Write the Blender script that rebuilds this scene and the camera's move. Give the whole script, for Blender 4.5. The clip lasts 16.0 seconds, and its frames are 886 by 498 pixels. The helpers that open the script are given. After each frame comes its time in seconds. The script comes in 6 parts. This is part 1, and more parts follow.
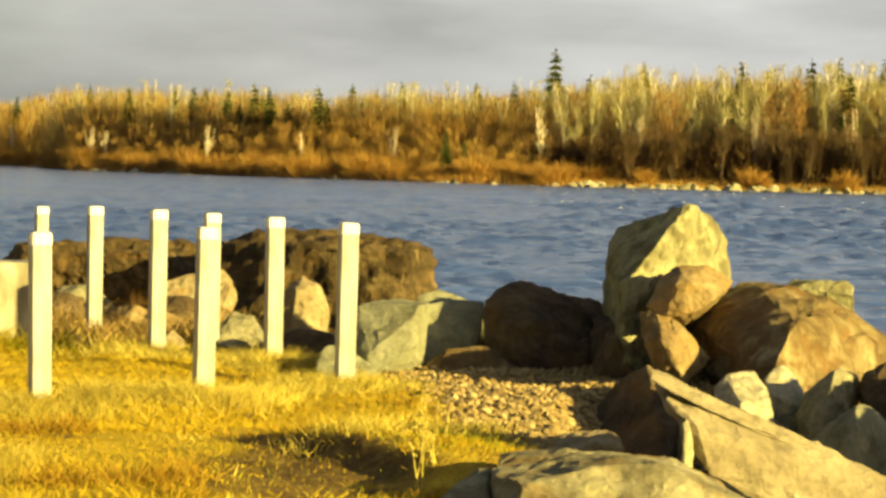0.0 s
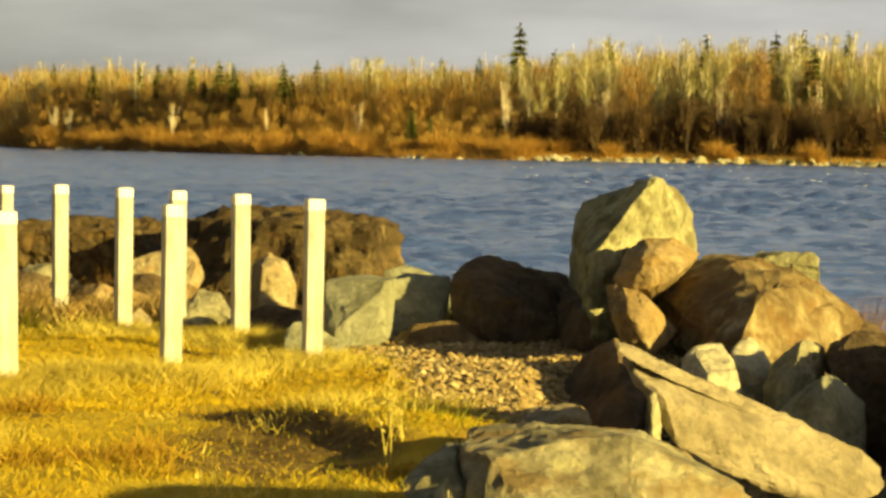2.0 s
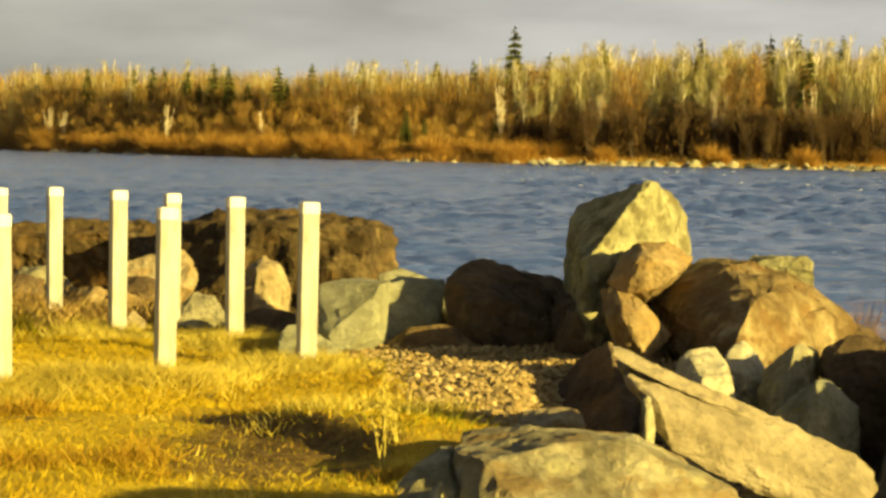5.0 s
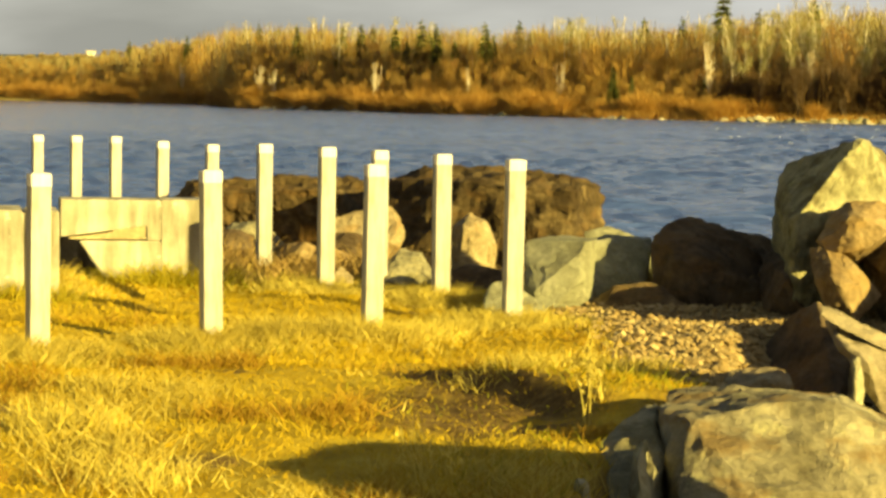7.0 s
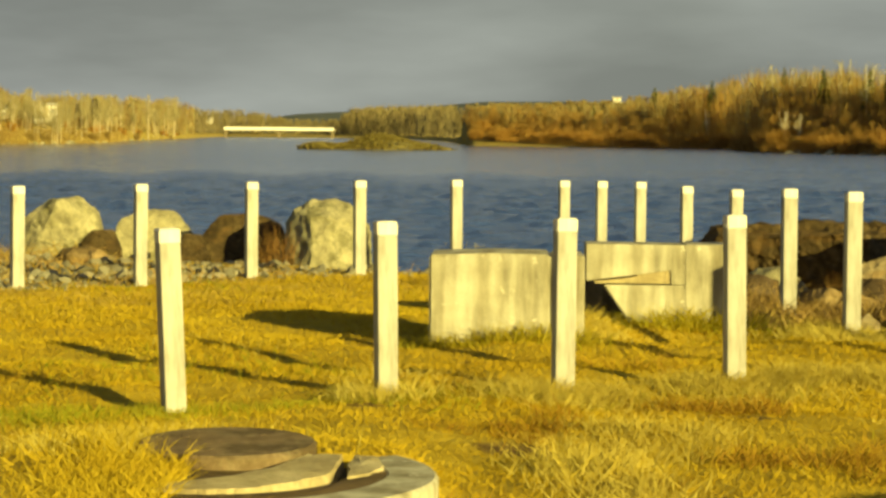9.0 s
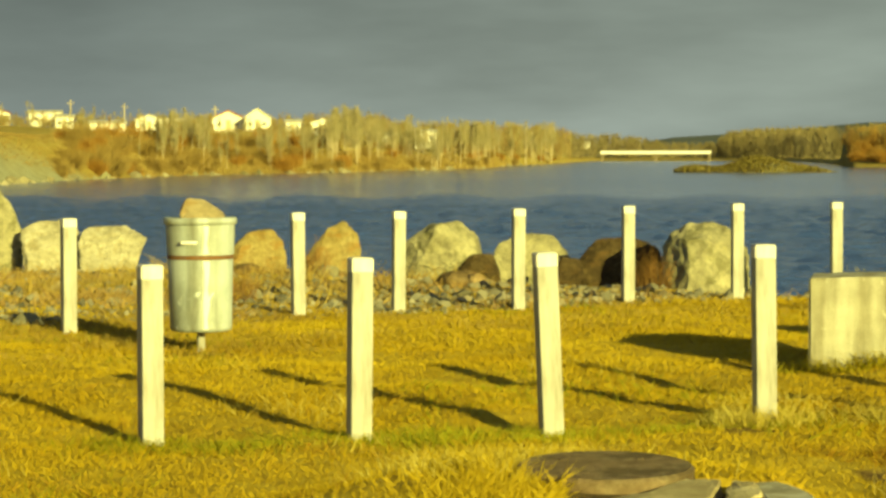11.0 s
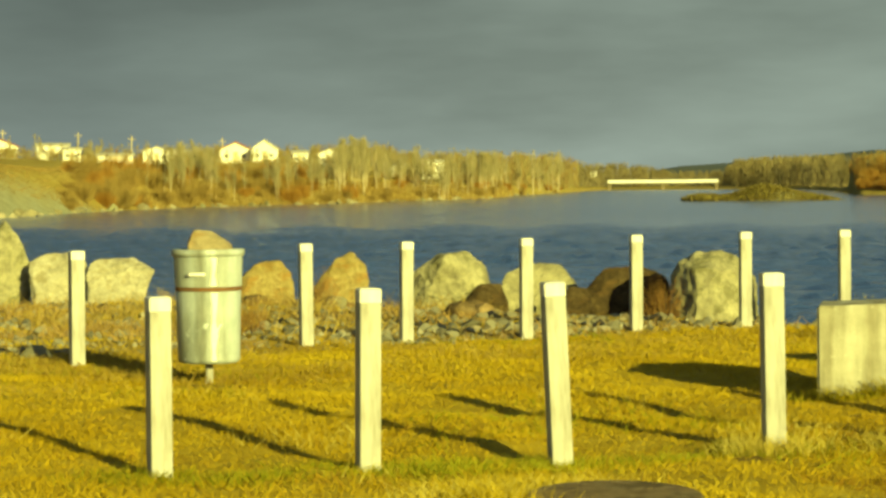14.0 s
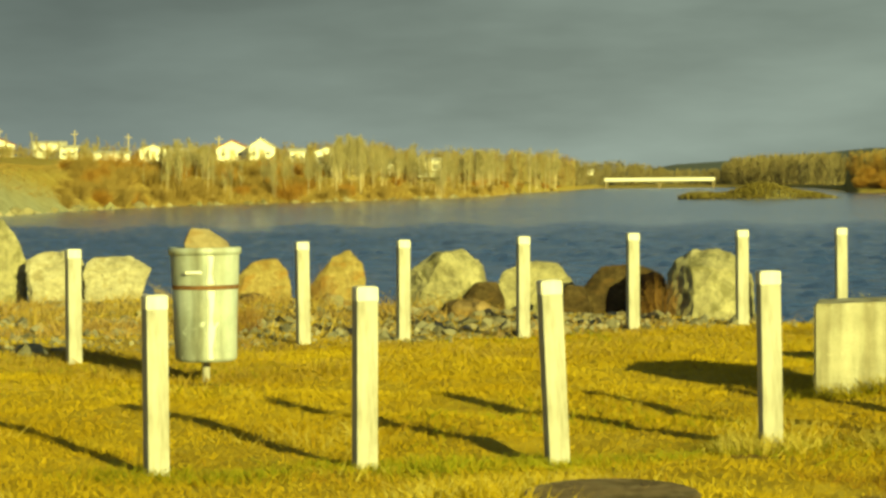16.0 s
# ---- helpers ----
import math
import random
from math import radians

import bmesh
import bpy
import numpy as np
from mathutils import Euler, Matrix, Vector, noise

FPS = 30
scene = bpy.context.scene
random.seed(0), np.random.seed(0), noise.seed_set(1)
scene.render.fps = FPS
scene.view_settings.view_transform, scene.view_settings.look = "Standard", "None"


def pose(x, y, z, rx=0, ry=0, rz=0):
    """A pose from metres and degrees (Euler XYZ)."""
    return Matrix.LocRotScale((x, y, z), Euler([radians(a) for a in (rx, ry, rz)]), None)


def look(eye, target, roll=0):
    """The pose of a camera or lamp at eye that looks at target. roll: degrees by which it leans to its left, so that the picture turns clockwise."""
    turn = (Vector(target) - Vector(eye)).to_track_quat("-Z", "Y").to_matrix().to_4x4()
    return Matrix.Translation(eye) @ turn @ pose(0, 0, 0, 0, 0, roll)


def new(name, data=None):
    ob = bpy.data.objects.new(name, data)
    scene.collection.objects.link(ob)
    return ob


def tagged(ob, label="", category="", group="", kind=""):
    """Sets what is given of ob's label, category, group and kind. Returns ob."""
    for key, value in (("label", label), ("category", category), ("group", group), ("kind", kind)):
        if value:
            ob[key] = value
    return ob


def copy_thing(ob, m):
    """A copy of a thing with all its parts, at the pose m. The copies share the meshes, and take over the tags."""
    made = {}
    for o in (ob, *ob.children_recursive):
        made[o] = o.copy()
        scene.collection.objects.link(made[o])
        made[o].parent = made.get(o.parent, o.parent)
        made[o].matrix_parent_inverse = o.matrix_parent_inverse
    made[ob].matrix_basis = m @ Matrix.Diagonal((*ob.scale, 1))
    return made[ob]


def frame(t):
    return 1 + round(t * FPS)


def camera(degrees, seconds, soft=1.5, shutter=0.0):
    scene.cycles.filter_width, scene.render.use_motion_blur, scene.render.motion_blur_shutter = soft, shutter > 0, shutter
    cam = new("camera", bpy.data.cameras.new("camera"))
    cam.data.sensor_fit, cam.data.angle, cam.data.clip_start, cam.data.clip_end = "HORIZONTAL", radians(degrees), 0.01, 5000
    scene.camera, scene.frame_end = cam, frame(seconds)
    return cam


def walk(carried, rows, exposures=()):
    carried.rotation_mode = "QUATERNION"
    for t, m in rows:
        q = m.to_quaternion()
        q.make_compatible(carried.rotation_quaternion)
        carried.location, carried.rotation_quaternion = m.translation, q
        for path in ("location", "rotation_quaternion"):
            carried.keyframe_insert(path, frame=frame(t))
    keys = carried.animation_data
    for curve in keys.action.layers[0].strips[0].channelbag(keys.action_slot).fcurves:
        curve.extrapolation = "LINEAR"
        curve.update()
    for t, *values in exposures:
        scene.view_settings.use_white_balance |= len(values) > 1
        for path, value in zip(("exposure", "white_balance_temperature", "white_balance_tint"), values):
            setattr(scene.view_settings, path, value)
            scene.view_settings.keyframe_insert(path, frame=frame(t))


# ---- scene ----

# ---- camera: a hand-held pan to the left from one standing place ----
EYE = (0.0, 0.0, 1.5)
TURNS = (
    (0, 0.207, -2.252, 1.384), (0.5, 0.296, -3.104, 1.279), (1, -0.331, -2.849, 1.008),
    (1.5, -0.643, -2.970, 0.930), (2, -0.702, -2.899, 0.872), (2.5, -0.732, -2.849, 0.902),
    (3, -0.742, -2.858, 0.905), (3.5, -0.698, -2.763, 0.895), (5.8, -0.910, -2.928, 1.043),
    (6, -0.347, -3.065, 1.100), (6.5, 2.078, -3.087, 1.234), (7, 4.635, -4.040, 1.014),
    (7.5, 7.756, -4.022, 0.913), (8, 12.023, -3.871, 0.793), (8.5, 15.426, -3.790, 0.619),
    (9, 18.584, -3.027, 0.514), (9.5, 22.493, -3.165, 0.413), (10, 25.392, -3.036, 0.114),
    (10.2, 26.628, -2.953, 0.387), (10.8, 28.45, -2.55, 0.05), (12.3, 28.757, -1.791, -0.49),
    (12.5, 28.760, -1.756, -0.47), (13, 28.792, -1.739, -0.498), (13.5, 28.754, -1.709, -0.504),
    (14, 28.829, -1.622, -0.476), (14.5, 28.776, -1.671, -0.477), (15, 28.755, -1.674, -0.508),
    (15.5, 28.731, -1.676, -0.45), (16, 28.744, -1.671, -0.489))


def gaze(yaw, pitch, roll):
    a, b = radians(yaw), radians(pitch)
    ahead = Vector((-math.sin(a) * math.cos(b), math.cos(a) * math.cos(b), math.sin(b)))
    return look(EYE, Vector(EYE) + ahead, roll)


cam = camera(23.315, 16.0, soft=3.0)
walk(cam, [(t, gaze(*turn)) for t, *turn in TURNS],
     exposures=[(0.0, 1.50, 7700, 10), (1.0, 1.32, 7700, 10), (1.5, 1.33, 7800, 10), (3.5, 1.33, 8200, 10), (7.0, 1.40, 7900, 9), (7.5, 1.42, 7700, 7), (8.0, 0.97, 7700, 6), (8.5, 0.80, 7700, 5), (9.0, 0.79, 7500, 2),
                (10.2, 0.78, 7400, -6), (12.3, 0.71, 7300, -18), (16.0, 0.71, 7300, -18)])

# ---- sky, sun ----
SUN_YAW, SUN_UP = -122.5, 14.5          # the sun stands low behind the viewer, to the right
world = bpy.data.worlds.new("sky")
scene.world = world
world.use_nodes = True
wn, wl = world.node_tree.nodes, world.node_tree.links
wn.clear()


def wnode(kind, **values):
    n = wn.new(kind)
    for k, v in values.items():
        n.inputs[k].default_value = v
    return n


sky = wn.new("ShaderNodeTexSky")
sky.sky_type, sky.sun_disc = "NISHITA", False
sky.sun_elevation, sky.sun_rotation = radians(SUN_UP), radians(-SUN_YAW)
sky.dust_density = 2.0
coord = wn.new("ShaderNodeTexCoord")
split = wn.new("ShaderNodeSeparateXYZ")
wl.new(coord.outputs["Generated"], split.inputs[0])
stretch = wn.new("ShaderNodeMapping")
stretch.inputs["Scale"].default_value = (2.2, 2.2, 9.0)
wl.new(coord.outputs["Generated"], stretch.inputs[0])
puffs = wnode("ShaderNodeTexNoise", Scale=2.3, Detail=5.0, Roughness=0.5)
wl.new(stretch.outputs[0], puffs.inputs["Vector"])
# the cloud deck: pale to the north-east, slate grey over the upstream reach
side = wnode("ShaderNodeMapRange")
side.inputs[1].default_value, side.inputs[2].default_value = -0.62, 0.12
side.inputs[3].default_value, side.inputs[4].default_value = 0.0, 1.0
wl.new(split.outputs["X"], side.inputs[0])
deck = wn.new("ShaderNodeValToRGB")
deck.color_ramp.elements[0].color = (0.118, 0.132, 0.148, 1)
deck.color_ramp.elements[1].color = (0.208, 0.230, 0.256, 1)
mid = deck.color_ramp.elements.new(0.55)
mid.color = (0.166, 0.184, 0.190, 1)
early = deck.color_ramp.elements.new(0.24)
early.color = (0.190, 0.209, 0.222, 1)
wl.new(side.outputs[0], deck.inputs[0])
tone = wn.new("ShaderNodeMapRange")
tone.inputs[1].default_value, tone.inputs[2].default_value = 0.34, 0.66
tone.inputs[3].default_value, tone.inputs[4].default_value = 0.73, 1.16
wl.new(puffs.outputs["Fac"], tone.inputs[0])
# pale side: brighter above; grey side: darker above
low = wn.new("ShaderNodeClamp")
low.inputs["Max"].default_value = 0.1
wl.new(split.outputs["Z"], low.inputs["Value"])


def arith(op, a, b):
    n = wn.new("ShaderNodeMath")
    n.operation = op
    for s, v in zip(n.inputs, (a, b)):
        if isinstance(v, (int, float)):
            s.default_value = v
        else:
            wl.new(v, s)
    return n.outputs[0]


tilt = arith("MULTIPLY", arith("SUBTRACT", side.outputs[0], 0.60), arith("MULTIPLY", arith("SUBTRACT", low.outputs[0], 0.04), 10.0))
shade = arith("MULTIPLY", tone.outputs[0], arith("ADD", tilt, 1.0))
cloud = wn.new("ShaderNodeVectorMath")
cloud.operation = "SCALE"
wl.new(deck.outputs["Color"], cloud.inputs[0])
wl.new(shade, cloud.inputs["Scale"])
dim = wn.new("ShaderNodeVectorMath")
dim.operation = "SCALE"
dim.inputs["Scale"].default_value = 0.030
wl.new(sky.outputs["Color"], dim.inputs[0])
# the deck ends some way up, above it the sky is open and blue
open_up = wn.new("ShaderNodeMapRange")
open_up.inputs[1].default_value, open_up.inputs[2].default_value = 0.10, 0.32
open_up.inputs[3].default_value, open_up.inputs[4].default_value = 0.04, 0.8
wl.new(split.outputs["Z"], open_up.inputs[0])
both = wn.new("ShaderNodeMix")
both.data_type = "RGBA"
wl.new(open_up.outputs[0], both.inputs["Factor"])
wl.new(cloud.outputs[0], both.inputs[6])
wl.new(dim.outputs[0], both.inputs[7])
back = wnode("ShaderNodeBackground", Strength=1.0)
wout = wn.new("ShaderNodeOutputWorld")
wl.new(both.outputs[2], back.inputs["Color"])
wl.new(back.outputs[0], wout.inputs["Surface"])

sun_data = bpy.data.lights.new("sun", "SUN")
sun_data.energy, sun_data.angle, sun_data.color = 5.2, radians(0.55), (1.0, 0.85, 0.32)
sun = new("sun", sun_data)
sa, sb = radians(SUN_YAW), radians(SUN_UP)
sun.matrix_world = look((30, -20, 20), Vector((30, -20, 20)) - Vector((-math.sin(sa) * math.cos(sb), math.cos(sa) * math.cos(sb), math.sin(sb))))


# ---- materials ----
def node_mat(name, rough=0.8, metal=0.0, spec=0.35):
    m = bpy.data.materials.new(name)
    m.use_nodes = True
    b = m.node_tree.nodes["Principled BSDF"]
    b.inputs["Roughness"].default_value, b.inputs["Metallic"].default_value = rough, metal
    b.inputs["Specular IOR Level"].default_value = spec
    return m, m.node_tree.nodes, m.node_tree.links, b


def add(nodes, kind, **values):
    n = nodes.new(kind)
    for k, v in values.items():
        n.inputs[k.replace("_", " ")].default_value = v
    return n


def ramp(nodes, links, fac, *stops):
    r = nodes.new("ShaderNodeValToRGB")
    els = r.color_ramp.elements
    while len(els) < len(stops):
        els.new(0.5)
    for e, (p, c) in zip(els, stops):
        e.position, e.color = p, (*c, 1)
    links.new(fac, r.inputs[0])
    return r.outputs["Color"]


def mix(nodes, links, fac, a, b, how="MIX"):
    n = nodes.new("ShaderNodeMix")
    n.data_type, n.blend_type = "RGBA", how
    for s, v in ((n.inputs["Factor"], fac), (n.inputs[6], a), (n.inputs[7], b)):
        if isinstance(v, (int, float)):
            s.default_value = v
        elif isinstance(v, tuple):
            s.default_value = (*v, 1)
        else:
            links.new(v, s)
    return n.outputs[2]


def vary(nodes, links, coord, scale, detail=5.0, stretch=None, rough=0.6):
    n = add(nodes, "ShaderNodeTexNoise", Scale=scale, Detail=detail, Roughness=rough)
    if stretch:
        mp = nodes.new("ShaderNodeMapping")
        mp.inputs["Scale"].default_value = stretch
        links.new(coord, mp.inputs[0])
        coord = mp.outputs[0]
    links.new(coord, n.inputs["Vector"])
    return n.outputs["Fac"]


def relief(nodes, links, bsdf, height, strength, distance):
    b = add(nodes, "ShaderNodeBump", Strength=strength, Distance=distance)
    links.new(height, b.inputs["Height"])
    links.new(b.outputs[0], bsdf.inputs["Normal"])


def where(nodes):
    return nodes.new("ShaderNodeTexCoord").outputs["Object"]


def stone(name, dark, mid, pale, lichen=None, rust=None, blotch=None):
    m, n, l, b = node_mat(name, 0.9, spec=0.2)
    c = where(n)
    broad = vary(n, l, c, 3.0, 6.0, rough=0.65)
    fine = vary(n, l, c, 26.0, 6.0, rough=0.7)
    col = ramp(n, l, broad, (0.34, dark), (0.5, mid), (0.66, pale))
    col = mix(n, l, 0.55, col, ramp(n, l, fine, (0.25, (0.32, 0.32, 0.32)), (0.6, (0.62, 0.62, 0.62))), "OVERLAY")
    if lichen:
        f = ramp(n, l, vary(n, l, c, 5.0, 8.0, rough=0.75), (0.55, (0, 0, 0)), (0.66, (0.8, 0.8, 0.8)))
        col = mix(n, l, f, col, lichen)
    if rust:
        f = ramp(n, l, vary(n, l, c, 3.1, 7.0, (1.0, 1.0, 2.2)), (0.5, (0, 0, 0)), (0.62, (0.8, 0.8, 0.8)))
        col = mix(n, l, f, col, rust)
    if blotch:
        f = ramp(n, l, vary(n, l, c, 3.4, 7.0, rough=0.6), (0.50, (0, 0, 0)), (0.60, (0.75, 0.75, 0.75)))
        col = mix(n, l, f, col, blotch)
    crack = add(n, "ShaderNodeTexVoronoi", Scale=4.5)
    crack.feature = "DISTANCE_TO_EDGE"
    wobble = n.new("ShaderNodeVectorMath")
    wobble.operation = "ADD"
    wn_ = add(n, "ShaderNodeTexNoise", Scale=3.0, Detail=4.0)
    l.new(c, wn_.inputs["Vector"])
    l.new(c, wobble.inputs[0])
    l.new(wn_.outputs["Color"], wobble.inputs[1])
    l.new(wobble.outputs[0], crack.inputs["Vector"])
    line = ramp(n, l, crack.outputs["Distance"], (0.0, (0.35, 0.35, 0.35)), (0.03, (1, 1, 1)))
    col = mix(n, l, 0.28, col, line, "MULTIPLY")
    l.new(col, b.inputs["Base Color"])
    h = mix(n, l, 0.3, fine, line, "MULTIPLY")
    relief(n, l, b, h, 0.8, 0.025)
    return m


GREY_STONE = stone("grey_stone", (0.129, 0.118, 0.076), (0.24, 0.222, 0.14), (0.36, 0.335, 0.215), lichen=(0.38, 0.36, 0.175), blotch=(0.12, 0.105, 0.05))
BROWN_STONE = stone("brown_stone", (0.063, 0.042, 0.021), (0.126, 0.088, 0.042), (0.227, 0.168, 0.088), rust=(0.168, 0.097, 0.034))
TAN_STONE = stone("tan_stone", (0.182, 0.141, 0.078), (0.283, 0.228, 0.132), (0.392, 0.328, 0.201), rust=(0.274, 0.182, 0.078))
GREEN_STONE = stone("green_stone", (0.156, 0.152, 0.098), (0.221, 0.221, 0.148), (0.295, 0.291, 0.205))
PALE_BOULDER = stone("pale_stone", (0.238, 0.216, 0.145), (0.370, 0.339, 0.238), (0.493, 0.458, 0.334), lichen=(0.396, 0.378, 0.211))
# dark brown stone; its tone also stands in for shade between boulders
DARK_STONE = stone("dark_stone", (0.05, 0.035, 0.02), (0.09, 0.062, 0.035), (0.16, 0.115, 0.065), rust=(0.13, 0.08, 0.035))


def painted(name, colour, worn, scale=18.0):
    m, n, l, b = node_mat(name, 0.62, spec=0.35)
    c = where(n)
    streak = vary(n, l, c, scale, 6.0, (1.0, 1.0, 0.12), rough=0.65)
    blot = vary(n, l, c, 5.0, 5.0)
    f = ramp(n, l, streak, (0.46, (0, 0, 0)), (0.68, (0.85, 0.85, 0.85)))
    col = mix(n, l, f, colour, worn)
    col = mix(n, l, 0.35, col, ramp(n, l, blot, (0.3, (0.55, 0.52, 0.45)), (0.6, (1, 1, 1))), "MULTIPLY")
    l.new(col, b.inputs["Base Color"])
    relief(n, l, b, streak, 0.5, 0.004)
    return m


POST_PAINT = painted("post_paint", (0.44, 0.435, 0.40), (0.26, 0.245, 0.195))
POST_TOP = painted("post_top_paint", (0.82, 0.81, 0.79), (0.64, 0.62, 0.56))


def concrete(name, low, high):
    m, n, l, b = node_mat(name, 0.92, spec=0.2)
    c = where(n)
    runs = vary(n, l, c, 7.0, 6.0, (1.0, 1.0, 0.16), rough=0.6)
    blot = vary(n, l, c, 3.0, 6.0)
    grit = vary(n, l, c, 90.0, 4.0)
    board = vary(n, l, c, 2.6, 2.0, (2.4, 2.4, 0.02), rough=0.4)
    scar = vary(n, l, c, 11.0, 3.0, (1.0, 1.0, 0.8))
    col = ramp(n, l, blot, (0.3, low), (0.65, high))
    col = mix(n, l, 0.85, col, ramp(n, l, runs, (0.36, (0.42, 0.40, 0.34)), (0.52, (0.8, 0.8, 0.78)), (0.7, (1, 1, 1))), "MULTIPLY")
    col = mix(n, l, 0.3, col, ramp(n, l, grit, (0.3, (0.4, 0.4, 0.4)), (0.6, (1, 1, 1))), "MULTIPLY")
    col = mix(n, l, 0.6, col, ramp(n, l, board, (0.40, (0.62, 0.58, 0.48)), (0.55, (1, 1, 1))), "MULTIPLY")
    col = mix(n, l, ramp(n, l, scar, (0.64, (0, 0, 0)), (0.72, (0.55, 0.55, 0.55))), col, tuple(min(0.85, v * 1.25) for v in high))
    l.new(col, b.inputs["Base Color"])
    relief(n, l, b, grit, 0.5, 0.006)
    return m


CONCRETE = concrete("weathered_concrete", (0.43, 0.405, 0.31), (0.66, 0.635, 0.52))
CONCRETE_DARK = concrete("old_concrete", (0.19, 0.15, 0.09), (0.32, 0.265, 0.165))


def plain(name, dark, pale, scale=8.0, rough=0.8, metal=0.0, bump=0.3, stretch=None, spec=0.3):
    m, n, l, b = node_mat(name, rough, metal, spec)
    c = where(n)
    v = vary(n, l, c, scale, 6.0, stretch)
    w = vary(n, l, c, scale * 0.17, 3.0)
    col = mix(n, l, 0.45, ramp(n, l, v, (0.3, dark), (0.7, pale)), ramp(n, l, w, (0.35, dark), (0.65, pale)))
    l.new(col, b.inputs["Base Color"])
    relief(n, l, b, v, bump, 0.01)
    return m


def islands(name, *colours, rough=0.85, patch=0.35, patch_low=(0.55, 0.5, 0.4), shine=0.0):
    """Loose small pieces: each takes its own shade, and the patches of the ground tint them."""
    m, n, l, b = node_mat(name, rough, spec=0.15)
    g = n.new("ShaderNodeNewGeometry")
    k = len(colours) - 1
    col = ramp(n, l, g.outputs["Random Per Island"], *[(i / k, c) for i, c in enumerate(colours)])
    v = vary(n, l, where(n), patch, 4.0)
    col = mix(n, l, 0.7, col, ramp(n, l, v, (0.35, patch_low), (0.62, (1, 1, 1))), "MULTIPLY")
    l.new(col, b.inputs["Base Color"])
    if shine:
        t = n.new("ShaderNodeBsdfTranslucent")
        l.new(col, t.inputs["Color"])
        s = add(n, "ShaderNodeMixShader", Fac=shine)
        l.new(b.outputs[0], s.inputs[1])
        l.new(t.outputs[0], s.inputs[2])
        l.new(s.outputs[0], n["Material Output"].inputs["Surface"])
    return m


GRASS = islands("dry_grass", (0.501, 0.360, 0.034), (0.549, 0.404, 0.041), (0.470, 0.342, 0.031), (0.590, 0.455, 0.057), (0.527, 0.382, 0.038), patch=0.4, patch_low=(0.62, 0.52, 0.34), shine=0.25)
WALL_GRASS = islands("golden_grass", (0.42, 0.36, 0.04), (0.50, 0.40, 0.05), (0.36, 0.34, 0.03), (0.55, 0.46, 0.08), shine=0.3)
STRAW = islands("tall_straw", (0.632, 0.508, 0.105), (0.731, 0.627, 0.179), (0.533, 0.411, 0.063), shine=0.3)
GREEN_GRASS = islands("green_grass", (0.207, 0.227, 0.020), (0.310, 0.309, 0.030), (0.414, 0.371, 0.050), shine=0.25)
PEBBLE = islands("gravel_stones", (0.22, 0.15, 0.06), (0.38, 0.28, 0.13), (0.28, 0.20, 0.09), (0.50, 0.40, 0.21), (0.15, 0.10, 0.045))
GREY_PEBBLE = islands("grey_gravel_stones", (0.20, 0.185, 0.125), (0.30, 0.285, 0.21), (0.14, 0.13, 0.09), (0.38, 0.355, 0.26), (0.23, 0.185, 0.105))
PALE_STONE = islands("beach_stones", (0.30, 0.27, 0.16), (0.44, 0.40, 0.27), (0.20, 0.18, 0.11), (0.26, 0.25, 0.14), patch=0.1)
TWIG = islands("bare_twigs", (0.31, 0.30, 0.12), (0.40, 0.39, 0.19), (0.26, 0.235, 0.09), patch=0.03, patch_low=(0.88, 0.74, 0.58), shine=0.2)
# undergrowth twigs: the shade under the birches is put into this tone
TWIG_SHADED = islands("shaded_twigs", (0.085, 0.05, 0.022), (0.13, 0.08, 0.03), (0.06, 0.04, 0.018), patch=0.04, patch_low=(0.7, 0.6, 0.5))
TWIG_POPLAR = islands("poplar_twigs", (0.27, 0.245, 0.125), (0.345, 0.32, 0.18), (0.21, 0.18, 0.085), patch=0.03, patch_low=(0.85, 0.72, 0.55))
BANK_WEED = islands("bank_weeds", (0.36, 0.25, 0.09), (0.26, 0.165, 0.06), (0.46, 0.34, 0.13), (0.20, 0.12, 0.045), patch=0.5)
GOLD_WEED = islands("golden_weeds", (0.42, 0.31, 0.08), (0.52, 0.40, 0.12), (0.32, 0.21, 0.06), (0.56, 0.46, 0.18), patch=0.5, shine=0.2)
ROUGH_GRASS = islands("rough_grass", (0.40, 0.28, 0.06), (0.48, 0.36, 0.09), (0.30, 0.20, 0.045), (0.40, 0.34, 0.07), patch=0.6, shine=0.2)
RUSSET_GRASS = islands("russet_grass", (0.34, 0.19, 0.025), (0.42, 0.27, 0.04), (0.24, 0.12, 0.018), patch=0.8, shine=0.2)
TWIG_RED = islands("russet_twigs", (0.40, 0.22, 0.07), (0.48, 0.30, 0.105), (0.31, 0.17, 0.06), patch=0.04, patch_low=(0.8, 0.7, 0.6), shine=0.35)
SMALL_TWIG = islands("small_russet_twigs", (0.26, 0.13, 0.04), (0.36, 0.21, 0.07), (0.19, 0.10, 0.035), patch=0.5)
GOLD_BRUSH = islands("golden_brush", (0.26, 0.18, 0.06), (0.36, 0.275, 0.10), (0.19, 0.125, 0.042), patch=0.06, patch_low=(0.7, 0.6, 0.5))
NEEDLE = islands("spruce_needles", (0.055, 0.07, 0.016), (0.085, 0.10, 0.025), (0.12, 0.125, 0.035), patch=0.3)
SHRUB = islands("orange_brush", (0.40, 0.225, 0.055), (0.50, 0.30, 0.08), (0.33, 0.175, 0.045), (0.54, 0.37, 0.12), patch=0.06, patch_low=(0.78, 0.68, 0.56), shine=0.3)
BARK = plain("pale_bark", (0.32, 0.26, 0.15), (0.58, 0.50, 0.34), 3.0, stretch=(1, 1, 0.3))
DARK_BARK = plain("dark_bark", (0.07, 0.05, 0.03), (0.14, 0.10, 0.06), 4.0)
